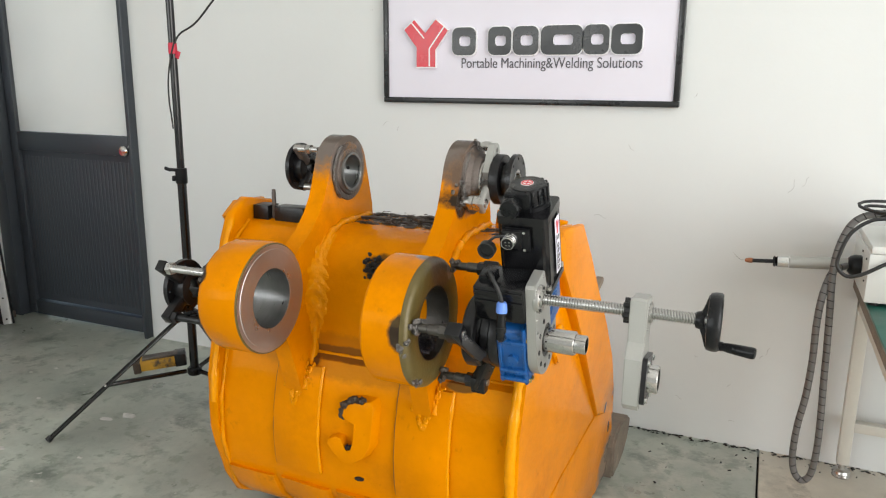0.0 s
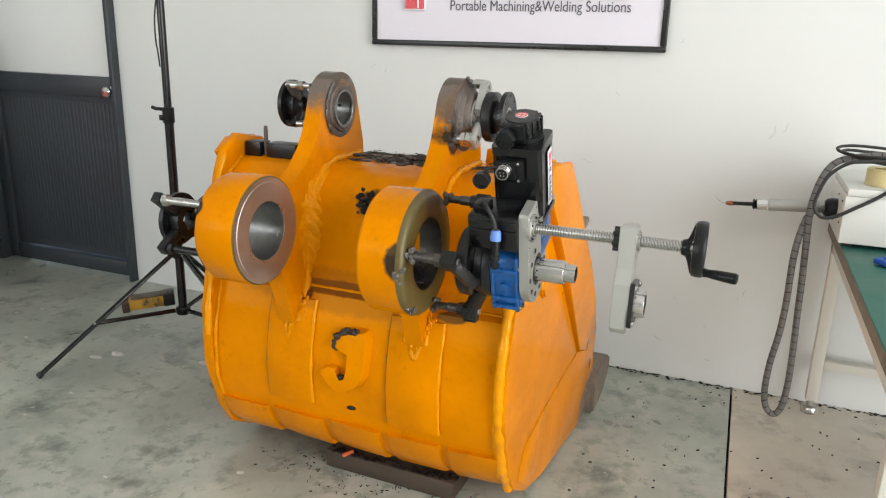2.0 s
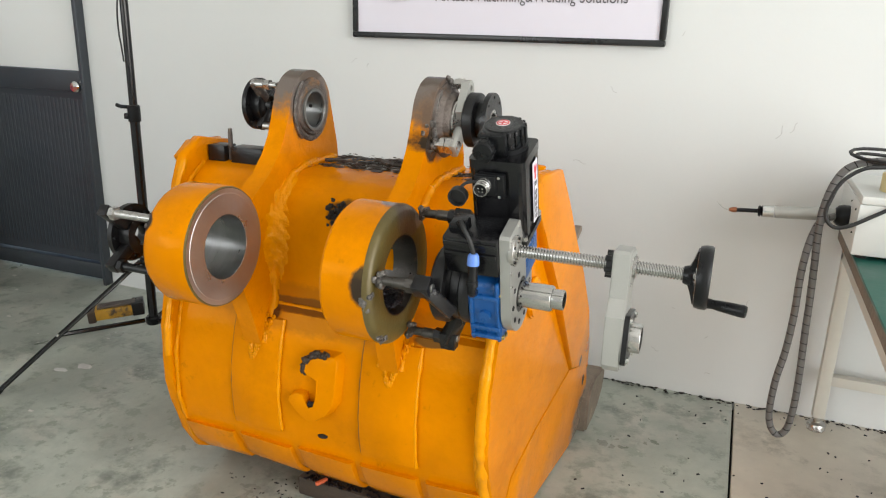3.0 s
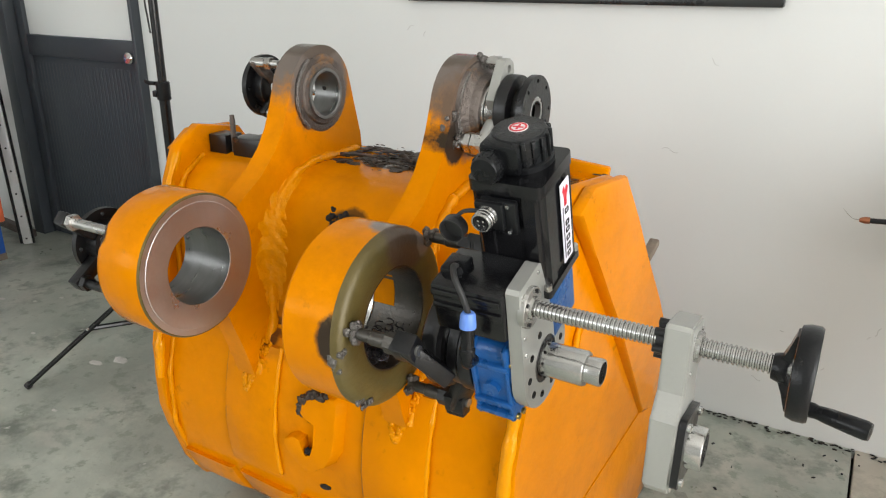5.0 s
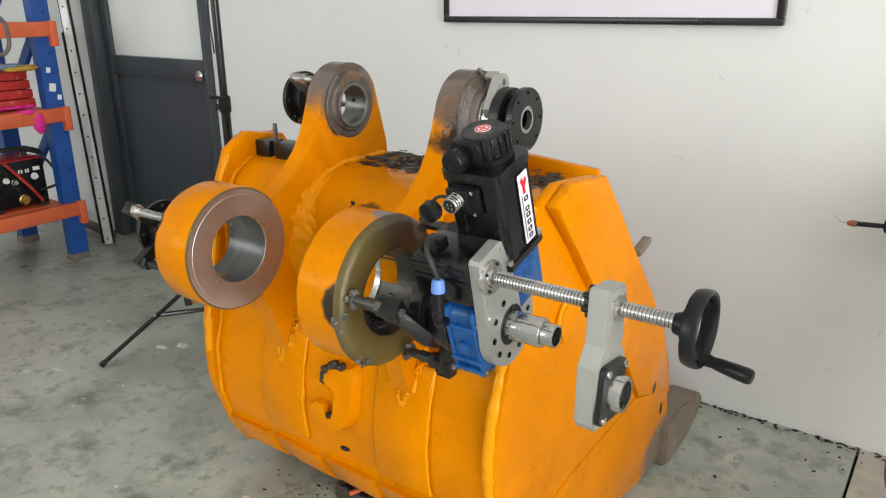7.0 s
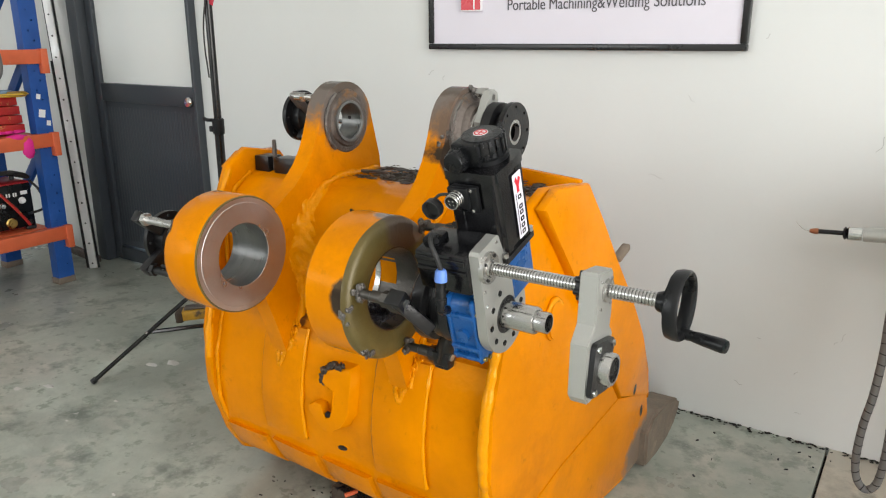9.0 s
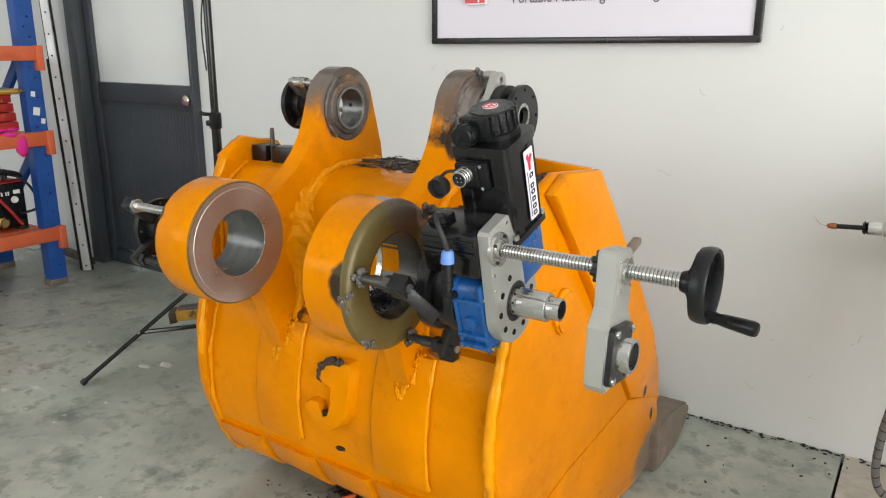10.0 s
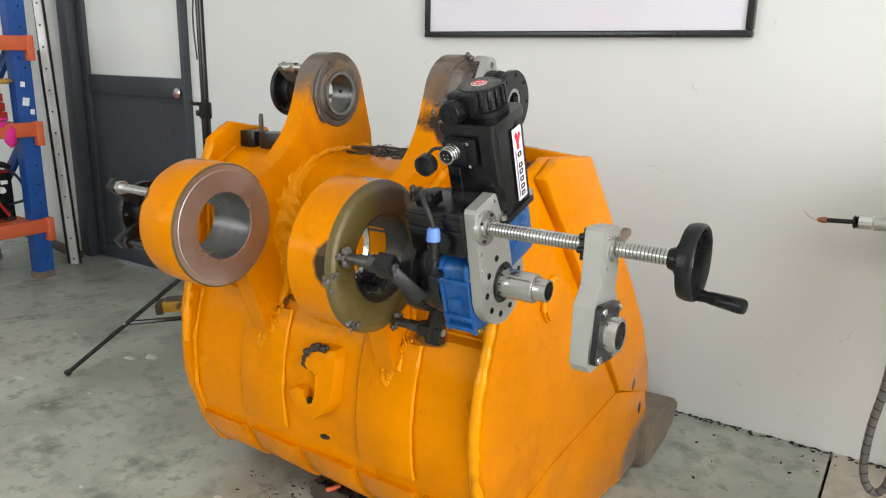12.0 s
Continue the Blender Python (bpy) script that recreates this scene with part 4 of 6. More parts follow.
while x < 0.318:
    prof += [(0.0100, x), (0.0122, x + 0.0012), (0.0122, x + 0.0030), (0.0100, x + 0.0042)]
    x += 0.0056
prof += [(0.0100, 0.322), (0.0, 0.322)]
bm = bmesh.new()
lathe(bm, prof, (1.128, *SCREW), "x", 22)
part("lead_screw", bm, SPINDLE_STEEL, machine, "threaded bright steel feed screw")

# hanging feed bracket
BR = [(-1.494, 0.971), (-1.490, 0.976), (-1.436, 0.971), (-1.432, 0.965), (-1.430, 0.893), (-1.434, 0.872), (-1.420, 0.855), (-1.430, 0.772), (-1.440, 0.760), (-1.512, 0.757), (-1.523, 0.770), (-1.522, 0.862), (-1.499, 0.890)]
bm = bmesh.new()
plate(bm, BR, [], lambda a, b, w: (1.311 + w, a, b), 0.033)
bmesh.ops.bevel(bm, geom=[e for e in bm.edges if len(e.link_faces) == 2 and e.calc_face_angle() > 1.2], offset=0.0025, segments=2, affect="EDGES")
bracket = part("feed_bracket", bm, ALU, machine, "grey aluminium feed bracket")
bm = bmesh.new()
lathe(bm, [(0.0125, 0.0), (0.0195, 0.0), (0.0195, -0.006), (0.0125, -0.006)], (1.350, *SCREW), "x", 28)
part("nut_ring", bm, STEEL, bracket)
bm = bmesh.new()
lathe(bm, [(0.0125, 0.0), (0.021, 0.0), (0.021, -0.012), (0.0125, -0.012)], (1.3105, *SCREW), "x", 28)
for i in range(6):
    a = radians(60 * i + 15)
    cyl(bm, (1.3025, SCREW[0] + 0.020 * math.cos(a), SCREW[1] + 0.020 * math.sin(a)), "x", 0.0055, 0.013, 12)
part("screw_nut", bm, BLACK_OXIDE, bracket, "black flanged nut")
for dv, du in ((-0.024, 0.020), (-0.024, -0.026), (0.020, 0.016), (0.018, -0.026)):
    bm = bmesh.new()
    cyl(bm, (1.3450, SCREW[0] + dv, SCREW[1] + du), "x", 0.0030, 0.003, 12)
    part("bracket_screw", bm, CHROME, bracket)
FC = (-1.480, 0.814)
bm = bmesh.new()
q = Matrix.Translation((1.349, *FC)) @ turn_x(-8)
sq = rounded(-0.041, 0.041, -0.046, 0.046, 0.010)
plate(bm, sq, [circle2((0, 0), 0.026, 24)[::-1]], lambda a, b, w: q @ Vector((w - 0.0045, a, b)), 0.009)
part("flange", bm, BLACK_OXIDE, bracket, "black square flange")
for sy in (-1, 1):
    for sz in (-1, 1):
        p = q @ Vector((0.007, sy * 0.031, sz * 0.036))
        bm = bmesh.new()
        lathe(bm, [(0, 0.002), (0.0035, 0.003), (0.006, 0.002), (0.006, -0.004), (0, -0.004)], p, "x", 14)
        part("flange_screw", bm, CHROME, bracket)
bm = bmesh.new()
lathe(bm, [(0.0215, 0.0), (0.0265, 0.0), (0.0275, -0.002), (0.0275, -0.026), (0.0215, -0.026)], (1.373, *FC), "x", 36)
sleeve = part("sleeve", bm, SPINDLE_STEEL, bracket, "open bright steel sleeve")
bm = bmesh.new()
lathe(bm, [(0, 0.0), (0.0213, 0.0), (0.0213, -0.004), (0, -0.004)], (1.355, *FC), "x", 28)
part("sleeve_floor", bm, BLACK_OXIDE, bracket)
bm = bmesh.new()
screw_head(bm, (1.366, FC[0] + 0.002, FC[1] - 0.0205), "z", 0.005, 0.006)
part("set_screw", bm, BLACK_OXIDE, bracket)

# handwheel
WC = (SCREW[0] - 0.004, SCREW[1])
wheel = None
bm = bmesh.new()
lathe(bm, [(0.0465, -0.006), (0.0485, -0.010), (0.0535, -0.009), (0.0560, 0.0), (0.0558, 0.010), (0.0535, 0.0135), (0.0485, 0.012), (0.0463, 0.006)], (1.462, *WC), "x", 48)
wheel = part("handwheel", bm, BLACK_PLASTIC, machine, "black plastic handwheel")
bm = bmesh.new()
lathe(bm, [(0.0, -0.030), (0.0150, -0.030), (0.0165, -0.026), (0.018, -0.020), (0.0165, -0.014), (0.0, -0.013)], (1.460, *WC), "x", 32)
part("wheel_hub", bm, BLACK_PLASTIC, wheel)
for a in (90, 270):
    bm = bmesh.new()
    d = Vector((0, math.cos(radians(a)), math.sin(radians(a))))
    e = Vector((0, -d.z, d.y))
    pts = []
    for r, w, x in ((0.006, 0.010, 1.440), (0.028, 0.010, 1.449), (0.048, 0.012, 1.455)):
        c = Vector((x, *WC)) + d * r
        pts.append([bm.verts.new(c + e * s + Vector((h, 0, 0))) for s, h in ((-w, -0.005), (w, -0.005), (w, 0.006), (-w, 0.006))])
    for p, q2 in zip(pts, pts[1:]):
        for k in range(4):
            bm.faces.new((p[k], p[(k + 1) % 4], q2[(k + 1) % 4], q2[k]))
    bm.faces.new(pts[0])
    bm.faces.new(pts[-1])
    part("spoke", bm, BLACK_PLASTIC, wheel)
hp = (1.476, WC[0] + 0.012, WC[1] - 0.050)
bm = bmesh.new()
hq = Matrix.Translation(hp) @ Matrix.Rotation(radians(-15), 4, "Z")
lathe(bm, [(0.0, -0.008), (0.009, -0.008), (0.0092, 0.004), (0.0082, 0.008), (0.0096, 0.020), (0.0110, 0.046), (0.0114, 0.060), (0.0100, 0.065), (0.0, 0.066)], (0, 0, 0), "x", 28)
part("crank_handle", bm, BLACK_PLASTIC, wheel, "black turning handle", m=hq)

# blue gearbox
bm = bmesh.new()
plate(bm, rounded(-0.070, 0.070, -0.072, 0.066, 0.022), [], lambda a, b, w: (1.034 + w, a, b), 0.066)
box(bm, (1.080, 0.078, 0.055), (0.086, 0.094, 0.100), 0.008)
gear = part("gearbox", bm, BLUE, machine, "blue painted cast gearbox", m=MM)
for u in (-0.062, -0.040, 0.035):
    bm = bmesh.new()
    box(bm, (1.067, -0.072, u), (0.062, 0.012, 0.010), 0.003)
    part("rib", bm, BLUE, gear, m=MM)
bm = bmesh.new()
cyl(bm, (1.068, -0.074, -0.010), "y", 0.013, 0.010, 8)
part("oil_plug", bm, BLUE, gear, m=MM)
bm = bmesh.new()
for x in (1.040, 1.094):
    box(bm, (x, 0, -0.003), (0.011, 0.150, 0.146), 0.006)
part("casting_rim", bm, BLUE, gear, m=MM)
for v, u in ((-0.066, -0.066), (-0.066, 0.04), (-0.05, -0.071), (0.03, -0.071)):
    bm = bmesh.new()
    cyl(bm, (1.1005, v, u), "x", 0.005, 0.007, 12)
    part("gearbox_screw", bm, BRASS, gear, "yellow zinc-plated screw", m=MM)

# black bearing housing
bm = bmesh.new()
lathe(bm, [(0.026, 0.0), (0.074, 0.0), (0.076, -0.003), (0.076, -0.020), (0.072, -0.024), (0.072, -0.040), (0.068, -0.044), (0.068, -0.052), (0.080, -0.054), (0.082, -0.058), (0.082, -0.078), (0.078, -0.082), (0.026, -0.082)], (1.033, 0, 0), "x", 48)
part("bearing_housing", bm, BLACK_OXIDE, machine, "black stepped bearing housing", m=MM)

# support arms, studs and welds on the right-hand boss
STUDS = [(-1.512, 0.858), (-1.356, 0.690), (-1.290, 0.944)]
for i, (y, z) in enumerate(STUDS):
    p = Vector((0.958, y, z))
    q = Vector(((0.992, -1.468, 0.803), (0.985, -1.372, 0.752), (0.985, -1.325, 0.885))[i])      # where the arm meets the housing
    d = q - p
    rot = d.to_track_quat("Y", "X").to_matrix().to_4x4()
    bm = bmesh.new()
    box(bm, p, (0.036, 0.034, 0.034), 0.003, turn_x(math.degrees(math.atan2(d.z, d.y))))
    box(bm, (p + q) / 2, (0.026, d.length + 0.02, 0.034), 0.003, rot)
    part("support_arm", bm, BLACK_OXIDE, machine, "black steel support arm")
    bm = bmesh.new()
    lathe(bm, [(0, 0.0), (0.0095, 0.0), (0.0095, 0.034), (0.0115, 0.036), (0.0115, 0.066), (0.0085, 0.068), (0.0085, 0.112), (0.0, 0.112)], (0.862, y, z), "x", 20)
    part("stud", bm, DARK_STEEL_AND_BORE_SHADE, machine, "steel stud welded to the boss")
    bm = bmesh.new()
    cyl(bm, (0.934, y, z), "x", 0.0165, 0.018, 6)
    part("lock_nut", bm, BLACK_OXIDE if i else DARK_STEEL_AND_BORE_SHADE, machine)
    bm = bmesh.new()
    cyl(bm, (0.977, y, z), "x", 0.008, 0.006, 16)
    part("lock_nut", bm, STEEL, machine)
    bm = bmesh.new()
    r3 = random.Random(i)
    for k in range(11):
        aa = r3.uniform(0, 6.3)
        lump(bm, (0.862 + r3.uniform(-0.006, 0.010), y + 0.009 * math.cos(aa), z + 0.012 * math.sin(aa)), r3.uniform(0.005, 0.009), k, (0.8, 1, 1), 0.32, 3)
    tagged(part("weld", bm, SPATTER if i == 0 else BURNT, bucket, "bare lumpy tack weld"), kind="stuff")
bm = bmesh.new()
for k in range(9):
    lump(bm, (0.848 + rng.uniform(-0.012, 0.006), -1.530 + rng.uniform(-0.008, 0.008), 0.815 + rng.uniform(-0.020, 0.024)), rng.uniform(0.005, 0.0085), k, (1, 0.6, 1.1), 0.32, 3)
for k in range(7):
    lump(bm, (0.853 + rng.uniform(-0.006, 0.006), -1.478 + rng.uniform(-0.012, 0.012), 0.716 + rng.uniform(-0.012, 0.012)), rng.uniform(0.005, 0.0085), k, (0.5, 1, 1), 0.32, 3)
tagged(part("weld", bm, SPATTER, bucket, "bare lumpy tack weld"), kind="stuff")
bm = bmesh.new()
box(bm, (0.957, -1.352, 0.684), (0.034, 0.026, 0.044), 0.003)
part("clamp_block", bm, BLACK_OXIDE, machine)

# black feed unit beside the motor
bm = bmesh.new()
box(bm, (1.046, -0.026, 0.125), (0.110, 0.092, 0.082), 0.006)
feed = part("feed_unit", bm, BLACK_PAINT, machine, "black feed gear unit", m=MM)
for k in range(2):
    bm = bmesh.new()
    box(bm, (1.046, -0.0735, 0.132 + 0.022 * k), (0.104, 0.005, 0.010), 0.0015)
    part("fin", bm, BLACK_PAINT, feed, m=MM)
bm = bmesh.new()
box(bm, (1.014, -0.030, 0.171), (0.034, 0.040, 0.014), 0.004)
cyl(bm, (1.024, -0.045, 0.179), "z", 0.009, 0.012, 16)
part("cable_gland", bm, BLACK_PLASTIC, feed, m=MM)
bm = bmesh.new()
tube(bm, [MM @ p for p in spline([(1.024, -0.045, 0.183), (1.030, -0.062, 0.196), (1.044, -0.084, 0.196), (1.058, -0.094, 0.176), (1.063, -0.095, 0.150)], 8)], 0.0042, 10)
part("cable", bm, RUBBER, feed, "short black cable")
bm = bmesh.new()
lathe(bm, [(0, 0.0), (0.008, 0.0), (0.0105, -0.004), (0.0115, -0.016), (0.0115, -0.022), (0, -0.022)], MM @ Vector((1.063, -0.095, 0.152)), "z", 18)
part("connector_nut", bm, LIGHT_BLUE, feed, "light blue connector nut")
bm = bmesh.new()
c = MM @ Vector((1.063, -0.095, 0.152))
lathe(bm, [(0, -0.021), (0.0095, -0.021), (0.0095, -0.052), (0.011, -0.054), (0.011, -0.064), (0, -0.064)], c, "z", 18)
tube(bm, spline([c + Vector((0, 0, -0.060)), c + Vector((-0.002, 0.004, -0.078)), c + Vector((-0.006, 0.030, -0.086))], 6), 0.0085, 12)
part("connector_body", bm, BLACK_PLASTIC, feed)

# servo motor
MX, MV = 1.0765, 0.070
bm = bmesh.new()
plate(bm, rounded(-0.056, 0.056, -0.056, 0.056, 0.005), [], lambda a, b, w: (MX + a, MV + b, 0.105 + w), 0.012)
motor = part("motor_flange", bm, BLACK_PAINT, machine, "black motor mounting flange", m=MM)
bm = bmesh.new()
sect = []
for k in range(4):
    for a, b in ((0.054, -0.042), (0.054, -0.024), (0.0510, -0.022), (0.0510, 0.022), (0.054, 0.024), (0.054, 0.042), (0.048, 0.044), (0.044, 0.048)):
        t = radians(90 * k)
        sect.append((a * math.cos(t) - b * math.sin(t), a * math.sin(t) + b * math.cos(t)))
plate(bm, sect, [], lambda a, b, w: (MX + a, MV + b, 0.117 + w), 0.152)
part("motor_body", bm, BLACK_PAINT, machine, "black ribbed servo motor body", m=MM)
bm = bmesh.new()
plate(bm, rounded(-0.0545, 0.0545, -0.0545, 0.0545, 0.010), [], lambda a, b, w: (MX + a, MV + b, 0.269 + w), 0.018)
part("motor_end_bell", bm, BLACK_PAINT, machine, m=MM)
bm = bmesh.new()
lathe(bm, [(0, 0.0), (0.045, 0.0), (0.045, 0.008), (0.041, 0.010), (0.0395, 0.042), (0.036, 0.046), (0, 0.046)], (MX - 0.002, MV + 0.012, 0.287), "z", 36)
box(bm, (MX - 0.012, MV - 0.012, 0.309), (0.056, 0.050, 0.044), 0.005)
cap = part("encoder_cap", bm, BLACK_PLASTIC, machine, "black encoder cap", m=MM)
for k in range(8):
    a = radians(-80 + 20 * k)
    bm = bmesh.new()
    box(bm, (MX - 0.002 + 0.0405 * math.cos(a), MV + 0.012 + 0.0405 * math.sin(a), 0.314), (0.006, 0.006, 0.034), 0.0015, Matrix.Rotation(a, 4, "Z"))
    part("cap_rib", bm, BLACK_PLASTIC, cap, m=MM)
bm = bmesh.new()
lathe(bm, [(0, 0.0), (0.0135, 0.0), (0.0135, 0.0008), (0, 0.0008)], (MX - 0.004, MV + 0.014, 0.3332), "z", 28)
part("sticker", bm, WHITE_PAPER, cap, "small round warning sticker", m=MM)
bm = bmesh.new()
lathe(bm, [(0.0095, 0.0), (0.0122, 0.0), (0.0122, 0.0006), (0.0095, 0.0006)], (MX - 0.004, MV + 0.014, 0.3339), "z", 28)
box(bm, (MX - 0.004, MV + 0.014, 0.3342), (0.016, 0.003, 0.0006), 0)
box(bm, (MX - 0.004, MV + 0.014, 0.33435), (0.003, 0.014, 0.0006), 0)
part("sticker_mark", bm, SIGN_RED, cap, "red ring and bars", m=MM)
bm = bmesh.new()
lathe(bm, [(0, 0.0), (0.0195, 0.0), (0.0205, -0.003), (0.0205, -0.024), (0.0185, -0.028), (0, -0.030)], (MX - 0.022, MV - 0.034, 0.305), "y", 28)
part("encoder_plug", bm, BLACK_PLASTIC, cap, "round black cover plug", m=MM)
for k in range(10):
    a = radians(36 * k)
    bm = bmesh.new()
    box(bm, (MX - 0.022 + 0.020 * math.cos(a), MV - 0.048, 0.305 + 0.020 * math.sin(a)), (0.004, 0.018, 0.004), 0.001)
    part("plug_rib", bm, BLACK_PLASTIC, cap, m=MM)
bm = bmesh.new()
box(bm, (MX - 0.008, MV - 0.058, 0.238), (0.054, 0.012, 0.052), 0.004)
box(bm, (MX - 0.018, MV - 0.066, 0.242), (0.042, 0.010, 0.042), 0.003)
block = part("connector_block", bm, BLACK_PLASTIC, machine, m=MM)
bm = bmesh.new()
lathe(bm, [(0.0118, -0.021), (0.0138, -0.021), (0.0145, -0.0195), (0.0145, -0.0165), (0.0136, -0.0155), (0.0136, -0.0145), (0.0145, -0.0135), (0.0145, -0.0105), (0.0136, -0.0095), (0.0136, -0.0085), (0.0145, -0.0075), (0.0145, -0.004), (0.016, 0.0), (0, 0.0), (0, -0.006), (0.0118, -0.006)], (MX - 0.020, MV - 0.070, 0.244), "y", 28)
part("socket_ring", bm, SPINDLE_STEEL, block, "steel threaded socket", m=MM)
bm = bmesh.new()
cyl(bm, (MX - 0.020, MV - 0.080, 0.244), "y", 0.0117, 0.012, 20)
part("socket_insert", bm, BLACK_PLASTIC, block, m=MM)
for a, b in ((-0.004, 0.003), (0.004, 0.003), (-0.003, -0.004), (0.004, -0.004)):
    bm = bmesh.new()
    cyl(bm, (MX - 0.020 + a, MV - 0.0875, 0.244 + b), "y", 0.0014, 0.006, 8)
    part("socket_pin", bm, CHROME, block, m=MM)
for a, b in ((0.012, 0.020), (0.012, -0.020)):
    bm = bmesh.new()
    cyl(bm, (MX - 0.004 + a, MV - 0.0645, 0.238 + b), "y", 0.003, 0.003, 10)
    part("small_screw", bm, CHROME, block, m=MM)
bm = bmesh.new()
lathe(bm, [(0, 0.010), (0.016, 0.008), (0.0185, 0.004), (0.0185, -0.012), (0.0165, -0.012), (0.0165, 0.0), (0, 0.002)], (MX - 0.068, MV - 0.080, 0.222), "y", 24)
tube(bm, spline([(MX - 0.064, MV - 0.080, 0.239), (MX - 0.050, MV - 0.078, 0.250), (MX - 0.030, MV - 0.074, 0.252)], 6), 0.003, 8)
part("dust_cap", bm, RUBBER, block, "rubber dust cap hanging on a strap", m=MM)
bm = bmesh.new()
plate(bm, rounded(-0.0150, 0.0165, -0.066, 0.066, 0.002), [], lambda a, b, w: (MX + 0.0541 + w, MV + 0.017 + a, 0.192 + b), 0.0008)
label = part("label_plate", bm, SIGN_FACE, machine, "white name label with red emblem and dark bars", m=MM)
bm = bmesh.new()
fk = [(-0.009, 0.054), (-0.003, 0.060), (0.001, 0.050), (0.006, 0.058), (0.012, 0.052), (0.004, 0.040), (0.004, 0.028), (-0.004, 0.028), (-0.004, 0.042)]
plate(bm, fk, [], lambda a, b, w: (MX + 0.0550 + w, MV + 0.017 + a, 0.192 + b - 0.001), 0.0006)
part("emblem", bm, SIGN_RED, label, m=MM)
for u in (0.017, -0.003, -0.015, -0.029, -0.043, -0.056):
    bm = bmesh.new()
    plate(bm, rounded(-0.004, 0.009, u - 0.0045, u + 0.0045, 0.0024), [rounded(-0.0005, 0.0055, u - 0.0022, u + 0.0022, 0.0012)[::-1]], lambda a, b, w: (MX + 0.0550 + w, MV + 0.017 + a, 0.192 + b), 0.0006)
    part("label_bar", bm, SIGN_BLACK, label, m=MM)
bm = bmesh.new()
box(bm, (MX + 0.0553, MV + 0.0075, 0.176), (0.0006, 0.002, 0.085))
part("label_line", bm, SIGN_GREY, label, m=MM)
for a in (-1, 1):
    for b in (-1, 1):
        bm = bmesh.new()
        cyl(bm, (MX + a * 0.050, MV + b * 0.050, 0.121), "z", 0.006, 0.010, 14)
        part("motor_bolt", bm, STEEL, machine, m=MM)


# ---- flanged supports on the ears and the left boss ----
def flange_disc(parent, x, c, r, t, bore, holes=8, thick2=0.0, mat=BLACK_OXIDE, name="disc", label="black steel disc"):
    bm = bmesh.new()
    loops = [circle2(c, bore, 28)[::-1]] + [circle2((c[0] + (r - 0.011) * math.cos(2 * math.pi * k / holes), c[1] + (r - 0.011) * math.sin(2 * math.pi * k / holes)), 0.0045, 8)[::-1] for k in range(holes)]
    plate(bm, circle2(c, r, 44), loops, lambda a, b, w: (x + w, a, b), t)
    return part(name, bm, mat, parent, label)


C2 = (-0.988, 1.116)
sup_r = thing("bearing_support", (0.86, C2[0], C2[1] - 0.07), "black bearing support with aluminium arm welded to the ear", "bearing support", "bearing supports")
flange_disc(sup_r, 0.906, C2, 0.070, 0.013, 0.030, 8)
bm = bmesh.new()
lathe(bm, [(0.022, 0.0), (0.030, 0.0), (0.030, -0.012), (0.022, -0.012)], (0.918, *C2), "x", 36)
part("bearing", bm, STEEL, sup_r, "bright steel bearing ring")
bm = bmesh.new()
lathe(bm, [(0.030, 0.0), (0.045, 0.0), (0.045, -0.022), (0.067, -0.023), (0.068, -0.026), (0.068, -0.046), (0.064, -0.050), (0.030, -0.050)], (0.906, *C2), "x", 44)
part("housing", bm, BLACK_OXIDE, sup_r, "black stepped housing")
ARM = [(-1.012, 1.196), (-1.003, 1.210), (-0.985, 1.213), (-0.970, 1.204), (-0.966, 1.186), (-0.985, 1.150), (-1.00, 1.128), (-1.035, 1.120), (-1.045, 1.140)]
bm = bmesh.new()
plate(bm, ARM, [circle2((-0.988, 1.194), 0.008, 16)[::-1]], lambda a, b, w: (0.838 + w, a, b), 0.020)
part("support_arm", bm, ALU, sup_r, "grey aluminium arm")
bm = bmesh.new()
box(bm, (0.850, -1.060, 1.070), (0.020, 0.040, 0.070), 0.006, turn_x(-50))
part("support_arm", bm, ALU, sup_r, "grey aluminium arm")
for (y, z), x1, rr in (((-0.985, 1.203), 0.850, 0.0085), ((-1.075, 1.062), 0.862, 0.013)):
    bm = bmesh.new()
    lathe(bm, [(0, 0.0), (rr, 0.0), (rr, x1 - 0.795), (0, x1 - 0.795)], (0.795, y, z), "x", 20)
    part("stud", bm, STEEL, sup_r)
    bm = bmesh.new()
    cyl(bm, (x1 - 0.022, y, z), "x", rr * 1.7, 0.018, 6)
    cyl(bm, (0.822, y, z), "x", rr * 1.6, 0.012, 6)
    part("lock_nut", bm, STEEL, sup_r)
    bm = bmesh.new()
    for k in range(8):
        lump(bm, (0.798 + rng.uniform(-0.004, 0.008), y + rng.uniform(-0.013, 0.013), z + rng.uniform(-0.013, 0.013)), rng.uniform(0.005, 0.008), k, (0.8, 1, 1), 0.32, 3)
    tagged(part("weld", bm, SPATTER, bucket, "bare lumpy tack weld"), kind="stuff")
bm = bmesh.new()
for k in range(9):
    lump(bm, (0.792 + rng.uniform(-0.02, 0.006), -1.100 + rng.uniform(-0.010, 0.010), 1.098 + rng.uniform(-0.018, 0.018)), rng.uniform(0.005, 0.0085), k, (0.8, 1, 1), 0.32, 3)
tagged(part("weld", bm, SPATTER, bucket, "bare lumpy tack weld"), kind="stuff")

